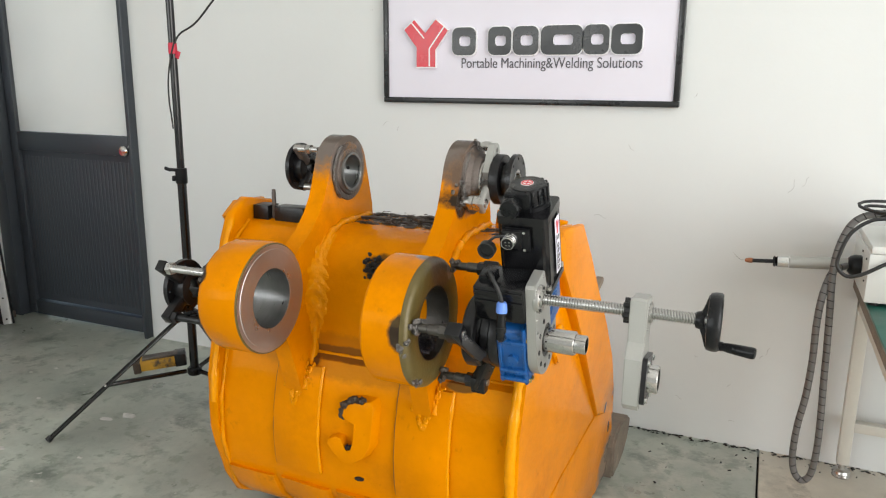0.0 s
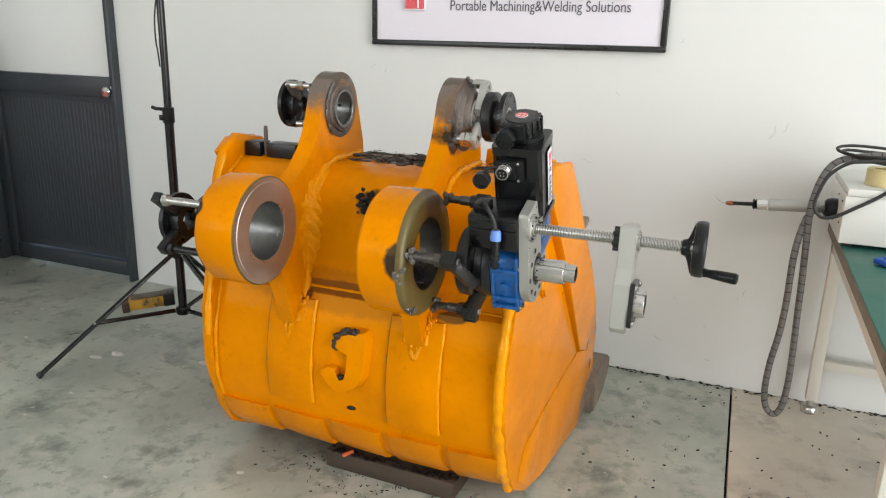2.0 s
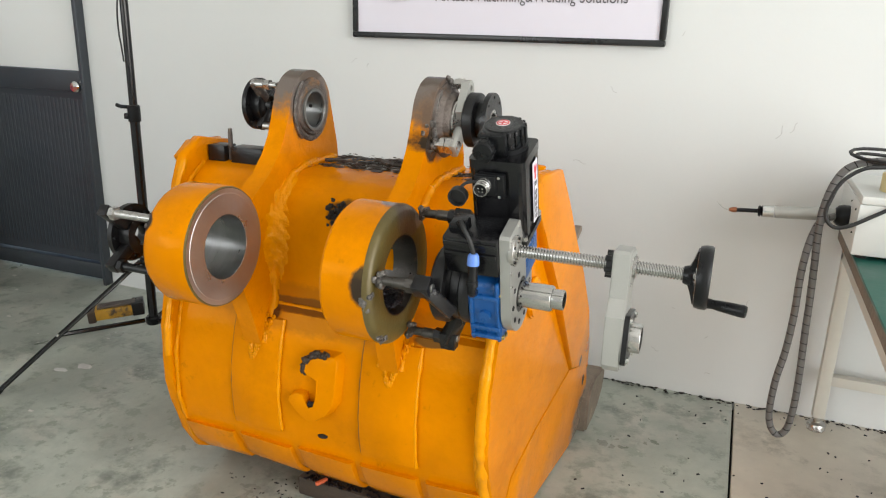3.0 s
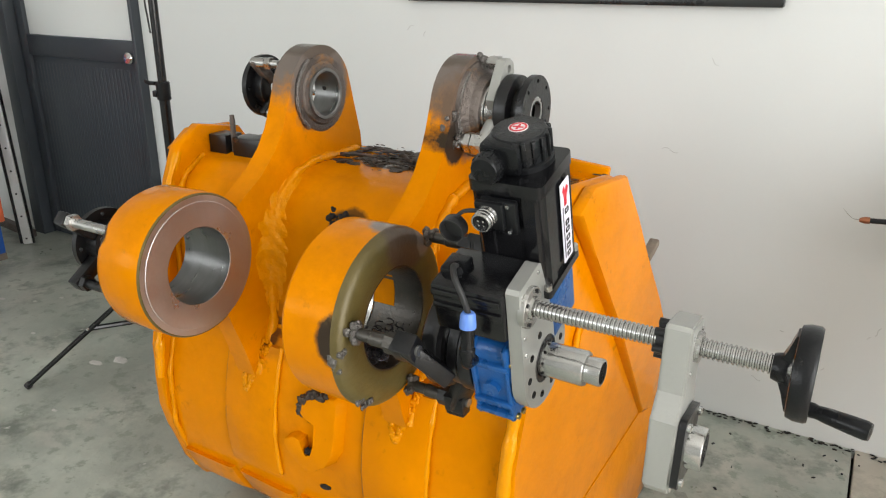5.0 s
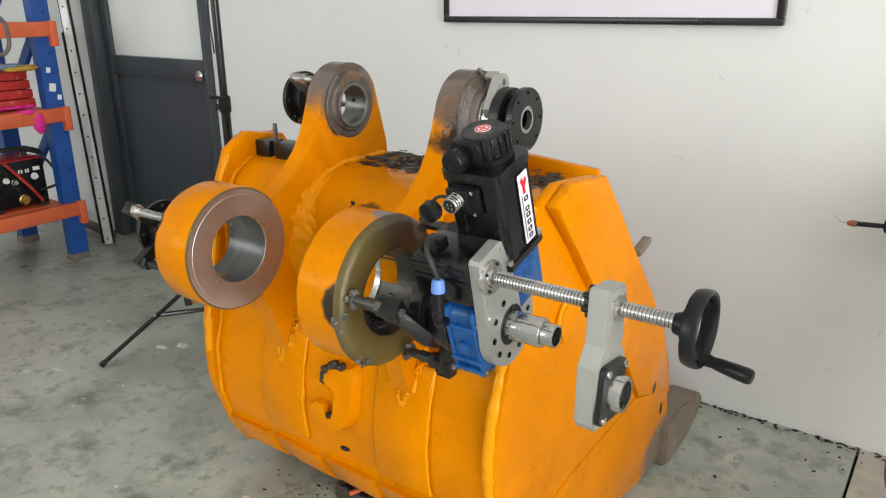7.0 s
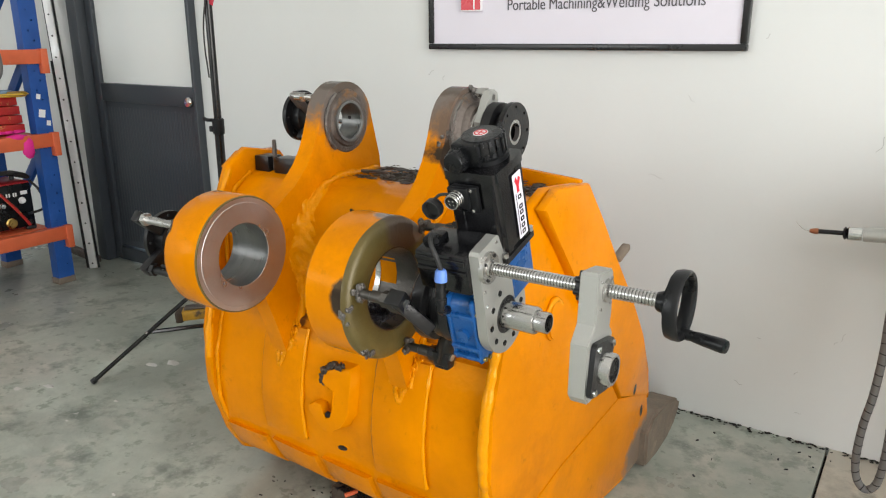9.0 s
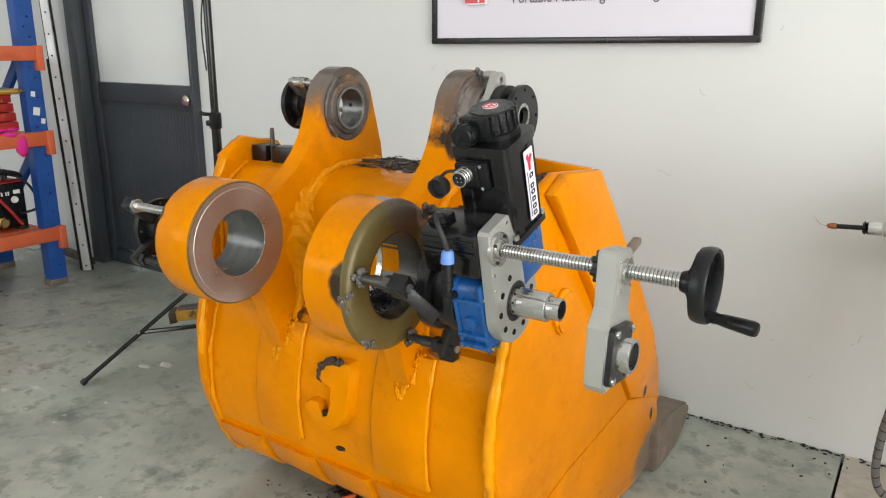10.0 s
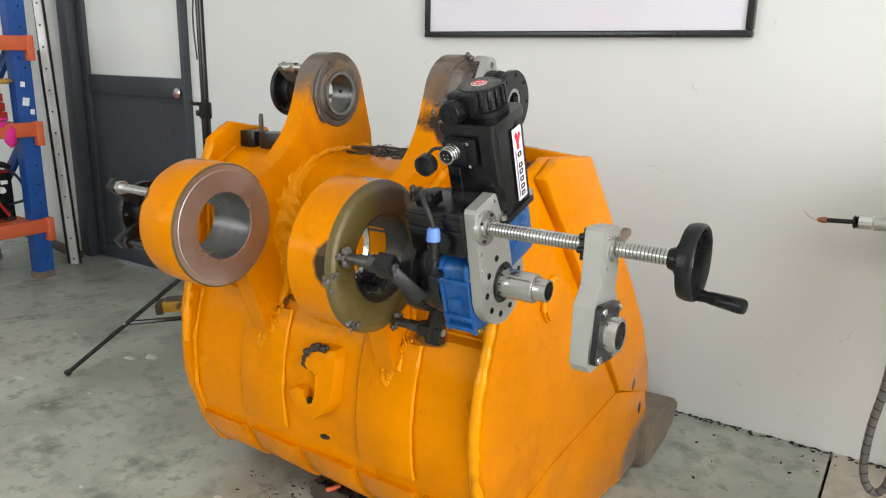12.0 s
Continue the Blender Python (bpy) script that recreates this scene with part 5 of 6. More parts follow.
sup_l = thing("bearing_support", (0.25, C2[0], C2[1] - 0.07), "black bearing support disc held by steel studs beside the ear", "bearing support", "bearing supports")
flange_disc(sup_l, 0.222, C2, 0.071, 0.013, 0.030, 8)
bm = bmesh.new()
lathe(bm, [(0.024, 0.0), (0.050, 0.0), (0.052, 0.004), (0.052, 0.028), (0.046, 0.032), (0.024, 0.032)], (0.235, *C2), "x", 44)
part("housing", bm, BLACK_OXIDE, sup_l, "black stepped housing")
for (y, z), rr in (((-1.048, 1.176), 0.012), ((-1.028, 1.062), 0.010), ((-0.930, 1.100), 0.010)):
    bm = bmesh.new()
    lathe(bm, [(0, 0.0), (rr, 0.0), (rr, 0.038), (rr * 0.7, 0.040), (rr * 0.7, 0.092), (0, 0.092)], (0.254, y, z), "x", 20)
    part("stud", bm, STEEL, sup_l)
    bm = bmesh.new()
    cyl(bm, (0.302, y, z), "x", rr * 1.15, 0.015, 6)
    part("lock_nut", bm, STEEL, sup_l)
    d = Vector((0, C2[0] - y, C2[1] - z))
    bm = bmesh.new()
    box(bm, (0.262, y + d.y * 0.32, z + d.z * 0.32), (0.020, d.length * 0.64 + 0.02, 0.026), 0.006, turn_x(math.degrees(math.atan2(d.z, d.y))))
    part("support_arm", bm, BLACK_OXIDE if z < 1.15 else BURNT, sup_l)
    bm = bmesh.new()
    for k in range(7):
        lump(bm, (0.342 + rng.uniform(-0.010, 0.004), y + rng.uniform(-0.012, 0.012), z + rng.uniform(-0.012, 0.012)), rng.uniform(0.005, 0.008), k, (0.8, 1, 1), 0.32, 3)
    tagged(part("weld", bm, SPATTER, bucket, "bare lumpy tack weld"), kind="stuff")

sup_b = thing("bearing_support", (0.13, AXIS[0], AXIS[1] - 0.08), "black bearing support welded behind a pin boss", "bearing support", "bearing supports")
flange_disc(sup_b, 0.108, AXIS, 0.072, 0.013, 0.030, 8)
bm = bmesh.new()
lathe(bm, [(0.028, 0.0), (0.050, 0.0), (0.050, 0.032), (0.028, 0.032)], (0.121, *AXIS), "x", 40)
part("housing", bm, BLACK_OXIDE, sup_b)
for y, z, a in ((-1.478, 0.902, -28), (-1.470, 0.770, 35), (-1.300, 0.860, 0)):
    bm = bmesh.new()
    d = Vector((0, AXIS[0] - y, AXIS[1] - z))
    box(bm, (0.136, y + d.y * 0.35, z + d.z * 0.35), (0.026, d.length * 0.7 + 0.03, 0.028), 0.003, turn_x(math.degrees(math.atan2(d.z, d.y))))
    part("support_arm", bm, BLACK_OXIDE, sup_b)
    bm = bmesh.new()
    lathe(bm, [(0, 0.0), (0.010, 0.0), (0.010, 0.130), (0, 0.130)], (0.152, y, z), "x", 20)
    part("stud", bm, STEEL if z > 0.9 else BLACK_OXIDE, sup_b)
    bm = bmesh.new()
    cyl(bm, (0.160, y, z), "x", 0.0165, 0.014, 6)
    part("lock_nut", bm, STEEL if z > 0.9 else BLACK_OXIDE, sup_b)
    bm = bmesh.new()
    for k in range(12):
        lump(bm, (0.276 + rng.uniform(-0.014, 0.010), y - 0.004 + rng.uniform(-0.012, 0.012), z + rng.uniform(-0.016, 0.016)), rng.uniform(0.006, 0.010), k, (0.8, 1, 1), 0.32, 3)
    tagged(part("weld", bm, SPATTER, bucket, "bare lumpy tack weld"), kind="stuff")

# tool blocks and a pin on the deck
for x0, x1 in ((0.103, 0.158), (0.180, 0.282)):
    bm = bmesh.new()
    box(bm, ((x0 + x1) / 2, -1.035, 0.979), (x1 - x0, 0.055, 0.044), 0.002)
    solo("steel_block", bm, BLACK_OXIDE, "small black steel block standing on the bucket deck", "steel block", "tool blocks")
bm = bmesh.new()
lathe(bm, [(0, 0), (0.0065, 0), (0.0065, 0.078), (0.0055, 0.080), (0.0055, 0.088), (0, 0.089)], (0.168, -1.045, 0.961), "z", 16)
solo("steel_pin", bm, BURNT, "thin dark steel pin standing on the bucket deck", "pin")

# curled swarf in the right boss
bm = bmesh.new()
r5 = random.Random(9)
for k in range(70):
    c = Vector((0.852 - r5.uniform(0, 0.05), -1.400 + r5.gauss(0, 0.022), 0.768 + abs(r5.gauss(0, 0.012))))
    rr, p0 = r5.uniform(0.003, 0.008), r5.uniform(0, 6)
    ax = Vector((r5.gauss(0, 1), r5.gauss(0, 1), r5.gauss(0, 1))).normalized()
    e1 = ax.orthogonal().normalized()
    e2 = ax.cross(e1)
    tube(bm, [c + rr * (math.cos(p0 + t * 0.9) * e1 + math.sin(p0 + t * 0.9) * e2) + ax * t * 0.0016 for t in range(14)], 0.0011, 4)
solo("swarf", bm, SHAVING, "tangle of dark curled steel swarf in the bored boss", "swarf", kind="stuff")


# ---- light stand ----
PX, PY = -0.592, -0.607
stand = thing("light_stand", (PX, PY, 0), "black folding tripod light stand with spread legs", "light stand")
bm = bmesh.new()
tube(bm, [(PX, PY, 0.17), (PX, PY, 0.99)], 0.0175, 18)
part("lower_tube", bm, BLACK_PAINT, stand)
bm = bmesh.new()
tube(bm, [(PX, PY, 0.985), (PX, PY, 2.6)], 0.0145, 18)
part("upper_tube", bm, BLACK_PAINT, stand)
bm = bmesh.new()
lathe(bm, [(0, -0.03), (0.022, -0.03), (0.023, -0.026), (0.023, 0.026), (0.020, 0.030), (0, 0.030)], (PX, PY, 0.995), "z", 20)
box(bm, (PX - 0.018, PY - 0.016, 0.985), (0.020, 0.018, 0.022), 0.004)
clamp = part("clamp_collar", bm, BLACK_PLASTIC, stand)
bm = bmesh.new()
cyl(bm, (PX - 0.034, PY - 0.012, 1.018), "x", 0.007, 0.03, 12)
box(bm, (PX - 0.055, PY - 0.014, 1.020), (0.030, 0.010, 0.014), 0.004, Matrix.Rotation(radians(15), 4, "Y"))
part("clamp_screw", bm, BLACK_PLASTIC, clamp)
for z in (0.425, 0.175):
    bm = bmesh.new()
    lathe(bm, [(0, -0.016), (0.026, -0.016), (0.030, -0.008), (0.030, 0.010), (0.024, 0.016), (0, 0.016)], (PX, PY, z), "z", 20)
    part("leg_hub", bm, BLACK_PLASTIC, stand)
FEET = [(-0.901, -1.077), (-0.045, -0.715), (-0.70, -0.06)]
for fx, fy in FEET:
    top, foot = Vector((PX + (fx - PX) * 0.05, PY + (fy - PY) * 0.05, 0.425)), Vector((fx, fy, 0.012))
    bm = bmesh.new()
    d = foot - top
    s = d.cross(Vector((0, 0, 1))).normalized() * 0.0085
    for k in (-1, 1):
        tube(bm, [top + s * k, foot + s * k], 0.0065, 8)
    part("leg", bm, BLACK_PAINT, stand)
    mid = top.lerp(foot, 0.58)
    bm = bmesh.new()
    tube(bm, [(PX + (fx - PX) * 0.06, PY + (fy - PY) * 0.06, 0.178), mid], 0.0095, 8)
    part("brace", bm, BLACK_PAINT, stand)
    bm = bmesh.new()
    lump(bm, mid + Vector((0, -0.012, 0)), 0.006, 1, rough=0.0)
    part("rivet", bm, STEEL, stand)
    bm = bmesh.new()
    tube(bm, [top.lerp(foot, 0.985), foot.lerp(top, -0.010)], 0.0125, 10)
    part("rubber_foot", bm, RUBBER, stand)
bm = bmesh.new()
lathe(bm, [(0.0146, -0.020), (0.0162, -0.020), (0.0166, 0.0), (0.0160, 0.020), (0.0146, 0.020)], (PX, PY, 1.482), "z", 20)
box(bm, (PX + 0.026, PY - 0.004, 1.458), (0.020, 0.003, 0.028), 0.001, Matrix.Rotation(radians(25), 4, "Y"))
part("tape_wrap", bm, TAPE_RED, stand, "red tape wrapped round the tube")
bm = bmesh.new()
tube(bm, spline([(PX + 0.016, PY - 0.006, 1.500), (PX + 0.05, PY - 0.01, 1.535), (PX + 0.14, PY - 0.02, 1.575), (PX + 0.27, PY - 0.03, 1.68), (PX + 0.5, PY - 0.02, 1.86), (PX + 0.7, PY, 2.1), (PX + 0.4, PY, 2.5), (PX, PY, 2.6)], 8), 0.0036, 8)
tube(bm, spline([(PX + 0.016, PY - 0.010, 1.500), (PX + 0.002, PY - 0.019, 1.44), (PX - 0.018, PY - 0.016, 1.36), (PX - 0.022, PY - 0.014, 1.28), (PX - 0.012, PY - 0.018, 1.23), (PX - 0.010, PY - 0.016, 1.18)], 8), 0.0030, 8)
solo("lamp_cable", bm, RUBBER, "thin black cable tied to the light stand", "cable")

# yellow case resting on the stand's brace
case = thing("battery_case", (PX - 0.13, PY - 0.09, 0.20), "worn yellow and black case lying on the stand's brace", "case")
q = Matrix.Translation((PX - 0.115, PY - 0.075, 0.222)) @ Matrix.Rotation(radians(42), 4, "Z") @ Matrix.Rotation(radians(-4), 4, "Y")
bm = bmesh.new()
box(bm, (0, 0, 0), (0.15, 0.075, 0.042), 0.006)
part("body", bm, YELLOW_CASE, case, m=q)
bm = bmesh.new()
box(bm, (0.083, 0, 0.003), (0.045, 0.08, 0.052), 0.005)
part("end_cap", bm, BLACK_PLASTIC, case, m=q)
bm = bmesh.new()
box(bm, (-0.086, 0, -0.004), (0.03, 0.08, 0.046), 0.005)
part("end_cap", bm, TIMBER, case, m=q)
bm = bmesh.new()
box(bm, (0.005, 0, 0.025), (0.14, 0.05, 0.010), 0.003)
part("strap", bm, BURNT, case, m=q)

# ---- pallet rack ----
RX, RY = -2.245, -0.41
BEFORE = set(bpy.data.objects)
rack = thing("storage_rack", (RX - 0.5, -0.22, 0), "blue and orange steel storage rack with loaded shelves", "storage rack")


def upright(x, y):
    bm = bmesh.new()
    slots = [circle2((-0.045 + (0.012 if k % 2 else -0.012), 0.06 + k * 0.05), 0.0055, 6)[::-1] for k in range(42)]
    plate(bm, [(-0.090, 0.0), (0.0, 0.0), (0.0, 2.2), (-0.090, 2.2)], slots, lambda a, b, w: (x + a, y + w - 0.028, b), 0.003)
    box(bm, (x - 0.0015, y + 0.006, 1.1), (0.003, 0.062, 2.2))
    box(bm, (x - 0.0885, y + 0.006, 1.1), (0.003, 0.062, 2.2))
    post = part("upright", bm, RACK_BLUE, rack, "blue slotted upright")
    # plate added behind the open channel to block light, so the slots read dark
    bm = bmesh.new()
    box(bm, (x - 0.045, y + 0.030, 1.1), (0.083, 0.003, 2.2))
    part("back_flange", bm, RACK_BLUE, post)
    return post


for x in (RX, RX - 1.5):
    for y in (RY, RY + 0.56):
        up = upright(x, y)
        bm = bmesh.new()
        box(bm, (x - 0.045, y + 0.006, 0.018), (0.098, 0.072, 0.036), 0.003)
        part("foot_plate", bm, RUST, up, "rusty foot plate")
    for z0, z1 in ((0.25, 0.75), (0.75, 1.25), (1.25, 1.7)):
        bm = bmesh.new()
        a, b = Vector((x - 0.045, RY + 0.03, z1)), Vector((x - 0.045, RY + 0.54, z0))
        d = b - a
        box(bm, (a + b) / 2, (0.025, d.length, 0.055), 0.002, turn_x(math.degrees(math.atan2(d.z, d.y))))
        part("brace", bm, RACK_BLUE, rack)
LEVELS = (0.285, 0.795, 1.225)
for z in LEVELS:
    for y in (RY - 0.012, RY + 0.60):
        bm = bmesh.new()
        box(bm, (RX - 0.75, y - 0.022, z + 0.005), (1.46, 0.040, 0.072), 0.004)
        part("beam", bm, RACK_ORANGE, rack, "orange shelf beam")
        for x in (RX - 0.008, RX - 1.49):
            bm = bmesh.new()
            box(bm, (x, y - 0.024, z - 0.018), (0.036, 0.052, 0.125), 0.003)
            part("beam_hook", bm, RACK_ORANGE, rack)
    bm = bmesh.new()
    box(bm, (RX - 0.75, RY + 0.28, z + 0.032), (1.36, 0.52, 0.012), 0.002)
    part("shelf_board", bm, RACK_ORANGE, rack)
for x, z, s in ((RX - 0.055, 1.028, 0.022), (RX - 0.048, 0.940, 0.034), (RX - 0.020, 0.888, 0.022)):
    bm = bmesh.new()
    box(bm, (x, RY - 0.0290, z), (s, 0.001, s * 1.2), 0, Matrix.Rotation(radians(10), 4, "Y"))
    solo("paper_label", bm, WHITE_PAPER, "torn white paper label stuck on the blue upright", "label", "rack labels")

# welding machine on the lowest shelf
WX, WY, WZ = RX - 0.27, -0.24, 0.325
welder = thing("welding_machine", (WX, WY, WZ), "red and black inverter welding machine with dials and cables", "welding machine")
bm = bmesh.new()
box(bm, (WX, WY + 0.015, WZ + 0.135), (0.30, 0.24, 0.25), 0.012)
part("case", bm, RED_CASE, welder)
bm = bmesh.new()
box(bm, (WX, WY - 0.112, WZ + 0.135), (0.285, 0.020, 0.235), 0.008)
box(bm, (WX + 0.150, WY + 0.015, WZ + 0.13), (0.010, 0.20, 0.20), 0.004)
panel = part("front_panel", bm, BLACK_PLASTIC, welder)
for a in (-0.12, 0.12):
    bm = bmesh.new()
    box(bm, (WX + a, WY - 0.09, WZ + 0.01), (0.05, 0.06, 0.02), 0.006)
    part("foot", bm, RUBBER, welder)
bm = bmesh.new()
tube(bm, spline([(WX - 0.11, WY, WZ + 0.26), (WX - 0.10, WY, WZ + 0.292), (WX, WY, WZ + 0.300), (WX + 0.10, WY, WZ + 0.292), (WX + 0.11, WY, WZ + 0.26)], 6), 0.012, 10)
part("carry_handle", bm, BLACK_PLASTIC, welder)
for a, b, r, mt in ((0.085, 0.165, 0.014, WHITE_PAPER), (-0.020, 0.150, 0.013, CHROME), (-0.06, 0.165, 0.012, WHITE_PAPER), (-0.02, 0.118, 0.013, BLACK_PAINT), (0.015, 0.052, 0.022, BRASS), (0.105, 0.045, 0.018, BLACK_PAINT)):
    bm = bmesh.new()
    lathe(bm, [(0, 0), (r * 1.3, 0), (r * 1.3, -0.004), (r, -0.008), (r * 0.9, -0.018), (0, -0.019)], (WX + a, WY - 0.122, WZ + b), "y", 18)
    part("dial" if r < 0.02 else "socket", bm, mt, panel)
for a in (0.010, 0.024, 0.046, 0.058):
    bm = bmesh.new()
    box(bm, (WX + a, WY - 0.1235, WZ + 0.200), (0.008, 0.003, 0.020), 0.001)
    part("display_bar", bm, WHITE_PAPER, panel, "pale digit bars")
bm = bmesh.new()
box(bm, (WX + 0.10, WY - 0.1235, WZ + 0.205), (0.035, 0.003, 0.020), 0.001)
part("marking_bar", bm, WHITE_PAPER, panel)
bm = bmesh.new()
tube(bm, spline([(WX - 0.06, WY - 0.135, WZ + 0.255), (WX - 0.02, WY - 0.150, WZ + 0.20), (WX + 0.04, WY - 0.150, WZ + 0.12), (WX + 0.10, WY - 0.140, WZ + 0.03)], 8), 0.008, 8)
solo("red_cable", bm, RED_BOX, "thick dull red welding cable hanging over the machine", "cable")
for k in range(5):
    bm = bmesh.new()
    tube(bm, spline([(WX - 0.3, WY - 0.06 + 0.02 * k, WZ + 0.30 + 0.006 * k), (WX - 0.1, WY - 0.10, WZ + 0.315), (WX + 0.10, WY - 0.09 + 0.02 * k, WZ + 0.305), (WX + 0.165, WY - 0.06, WZ + 0.27), (WX + 0.10, WY + 0.02, WZ + 0.290)], 8), 0.008, 8)
    solo("welding_cable", bm, RUBBER, "black welding cable coiled on top of the machine", "cable", "welding cables")
bm = bmesh.new()
tube(bm, spline([(WX + 0.15, WY - 0.10, WZ + 0.26), (WX + 0.185, WY - 0.11, WZ + 0.21), (WX + 0.21, WY - 0.11, WZ + 0.14), (WX + 0.19, WY - 0.125, WZ + 0.10), (WX + 0.10, WY - 0.14, WZ + 0.09)], 8), 0.007, 8)
solo("welding_cable", bm, RUBBER, "black welding cable coiled on top of the machine", "cable", "welding cables")

# cartons, cloth and bags on the middle shelf
for k in range(4):
    bm = bmesh.new()
    box(bm, (RX - 0.26 - 0.006 * k, -0.27 + 0.004 * k, 0.868 + 0.046 * k), (0.30, 0.20, 0.042), 0.003, Matrix.Rotation(radians(2 * k - 3), 4, "Z"))
    solo("carton", bm, RED_BOX, "flat red and gold printed carton in a stack", "carton", "stacked cartons")
bm = bmesh.new()
for k in range(9):
    lump(bm, (RX - 0.15 - 0.05 * k, -0.36 + 0.01 * math.sin(k), 0.851), 0.036, k, (1.2, 1.2, 0.28), 0.3, 2)
lump(bm, (RX - 0.155, RY - 0.045, 0.775), 0.05, 3, (0.7, 0.35, 1.2), 0.4, 2)
lump(bm, (RX - 0.20, RY - 0.035, 0.832), 0.05, 5, (1.1, 0.5, 0.35), 0.3, 2)
solo("pink_cloth", bm, PINK, "crumpled bright pink cloth hanging over the shelf edge", "cloth", sharp=80)
for k, (mt, lab) in enumerate(((YELLOW_BAG, "crumpled yellow plastic bag"), (PAPER_BLUE, "folded blue printed leaflet"), (YELLOW_BAG, "flat yellow printed packet"))):
    bm = bmesh.new()
    lump(bm, (RX - 0.36 + 0.11 * k, -0.31 - 0.02 * k, 1.066 - 0.012 * k), 0.085, k + 2, (1.3, 0.9, 0.16 if k else 0.32), 0.4, 3)
    solo("packet", bm, mt, lab + " lying on the stacked cartons", "packet", "packets", sharp=70)
bm = bmesh.new()
lump(bm, (RX - 0.27, -0.30, 1.30), 0.06, 2, (1.1, 0.9, 0.9), 0.3, 3)
solo("orange_bundle", bm, RACK_ORANGE, "rounded orange bundle on the top shelf", "bundle")
bm = bmesh.new()
tube(bm, spline([(RX - 0.30, RY - 0.03, 1.33), (RX - 0.24, RY - 0.05, 1.27), (RX - 0.235, RY - 0.055, 1.17), (RX - 0.27, RY - 0.05, 1.12), (RX - 0.33, RY - 0.04, 1.14)], 8), 0.010, 8)
solo("grey_cable_loop", bm, HOSE_GREY, "grey cable loop hanging from the top shelf", "cable")

# the rack and what lies on it stand end-on to the back wall
TURN_RACK = Matrix.Translation((RX + 0.025, RY + 0.032, 0)) @ Matrix.Rotation(radians(90), 4, "Z") @ Matrix.Translation((-RX, -RY, 0))
for ob in [o for o in bpy.data.objects if o not in BEFORE and o.parent is None]:
    ob.matrix_basis = TURN_RACK @ Matrix.Translation(ob.location)

# dark bar lying behind the rack
bm = bmesh.new()
box(bm, (-2.75, -0.16, 0.09), (0.9, 0.04, 0.04), 0.004, Matrix.Rotation(radians(5), 4, "Y"))
solo("steel_bar", bm, BURNT, "dark steel bar lying behind the rack", "steel bar")

# linear rails leaning on the wall
for foot, top, w, mt, lab in (((-2.308, -0.190), (-2.556, -0.100), 0.046, RAIL_STEEL, "tall bright linear guide rail leaning against the wall"), ((-2.340, -0.205), (-2.588, -0.115), 0.015, BLACK_OXIDE, "thin dark rail leaning beside a bright one")):
    ht = 2.40 if mt is RAIL_STEEL else 1.19
    a = Vector((*foot, 0.004))
    b = a + (Vector((*top, 1.372)) - a) * ht / 1.368
    up = (b - a).normalized()
    face = Vector((0.58, -0.81, 0))
    face = (face - up * face.dot(up)).normalized()
    across = face.cross(up)
    q = Matrix((across, -face, up)).transposed().to_4x4()
    q.translation = a
    ln = (b - a).length
    rail = thing("guide_rail", a, lab, "guide rail", "leaning rails")
    bm = bmesh.new()
    box(bm, (0, 0, ln / 2), (w, 0.022, ln), 0.004)
    part("rail_bar", bm, mt, rail, m=q)
    if mt is RAIL_STEEL:
        bm = bmesh.new()
        box(bm, (-w / 2 - 0.0045, 0.004, ln / 2), (0.008, 0.018, ln), 0.002)
        part("rail_flank", bm, BLACK_OXIDE, rail, "dark grooved flank", m=q)
        bm = bmesh.new()
        box(bm, (w / 2 + 0.0045, 0.006, ln / 2), (0.008, 0.014, ln), 0.002)
        part("rail_flank", bm, BLACK_OXIDE, rail, "dark grooved flank", m=q)
        for k in range(20):
            # rail hole as a black disc in place of its inner shade
            bm = bmesh.new()
            cyl(bm, (0.0, -0.0112, 0.03 + 0.12 * k), "y", 0.0052, 0.003, 12)
            part("rail_hole", bm, SOOT_AND_HOLE_BLACK, rail, "dark counterbored hole", m=q)

# ---- work table with welding unit ----
TX, TY0, TY1, TZ = 1.842, -0.045, -1.52, 0.733
table = thing("work_table", (TX + 0.4, -0.95, 0), "cream steel work table with a green bench top", "table")
bm = bmesh.new()
box(bm, (TX + 0.45, (TY0 + TY1) / 2, TZ - 0.004), (0.90, TY0 - TY1, 0.010), 0.002)
part("bench_mat", bm, GREEN_TOP, table, "green bench mat")
bm = bmesh.new()
box(bm, (TX + 0.45, (TY0 + TY1) / 2, TZ - 0.026), (0.898, TY0 - TY1 - 0.004, 0.034), 0.003)
part("tabletop", bm, RUST, table, "brown edged board")
for x, y in ((TX + 0.040, -0.082), (TX + 0.86, -0.082), (TX + 0.040, TY1 + 0.14), (TX + 0.86, TY1 + 0.14)):
    bm = bmesh.new()
    box(bm, (x, y, TZ / 2), (0.040, 0.040, TZ - 0.10), 0.003)
    leg = part("leg", bm, TABLE_PAINT, table)
    bm = bmesh.new()
    lathe(bm, [(0, 0), (0.030, 0), (0.031, 0.005), (0.026, 0.012), (0.031, 0.016), (0.028, 0.024), (0.012, 0.028), (0.012, 0.06), (0, 0.06)], (x, y, 0.0), "z", 22)
    part("levelling_foot", bm, STEEL, leg, "round metal levelling foot")
for y in (-0.082,):
    bm = bmesh.new()
    box(bm, (TX + 0.45, y, 0.197), (0.78, 0.036, 0.036), 0.003)
    part("rail", bm, TABLE_PAINT, table)
for x, y, w, d in ((TX + 0.45, -0.075, 0.86, 0.030), (TX + 0.035, (TY0 + TY1) / 2, 0.030, TY0 - TY1 - 0.06)):
    bm = bmesh.new()
    box(bm, (x, y, TZ - 0.075), (w, d, 0.062), 0.003)
    part("apron", bm, TABLE_PAINT, table)

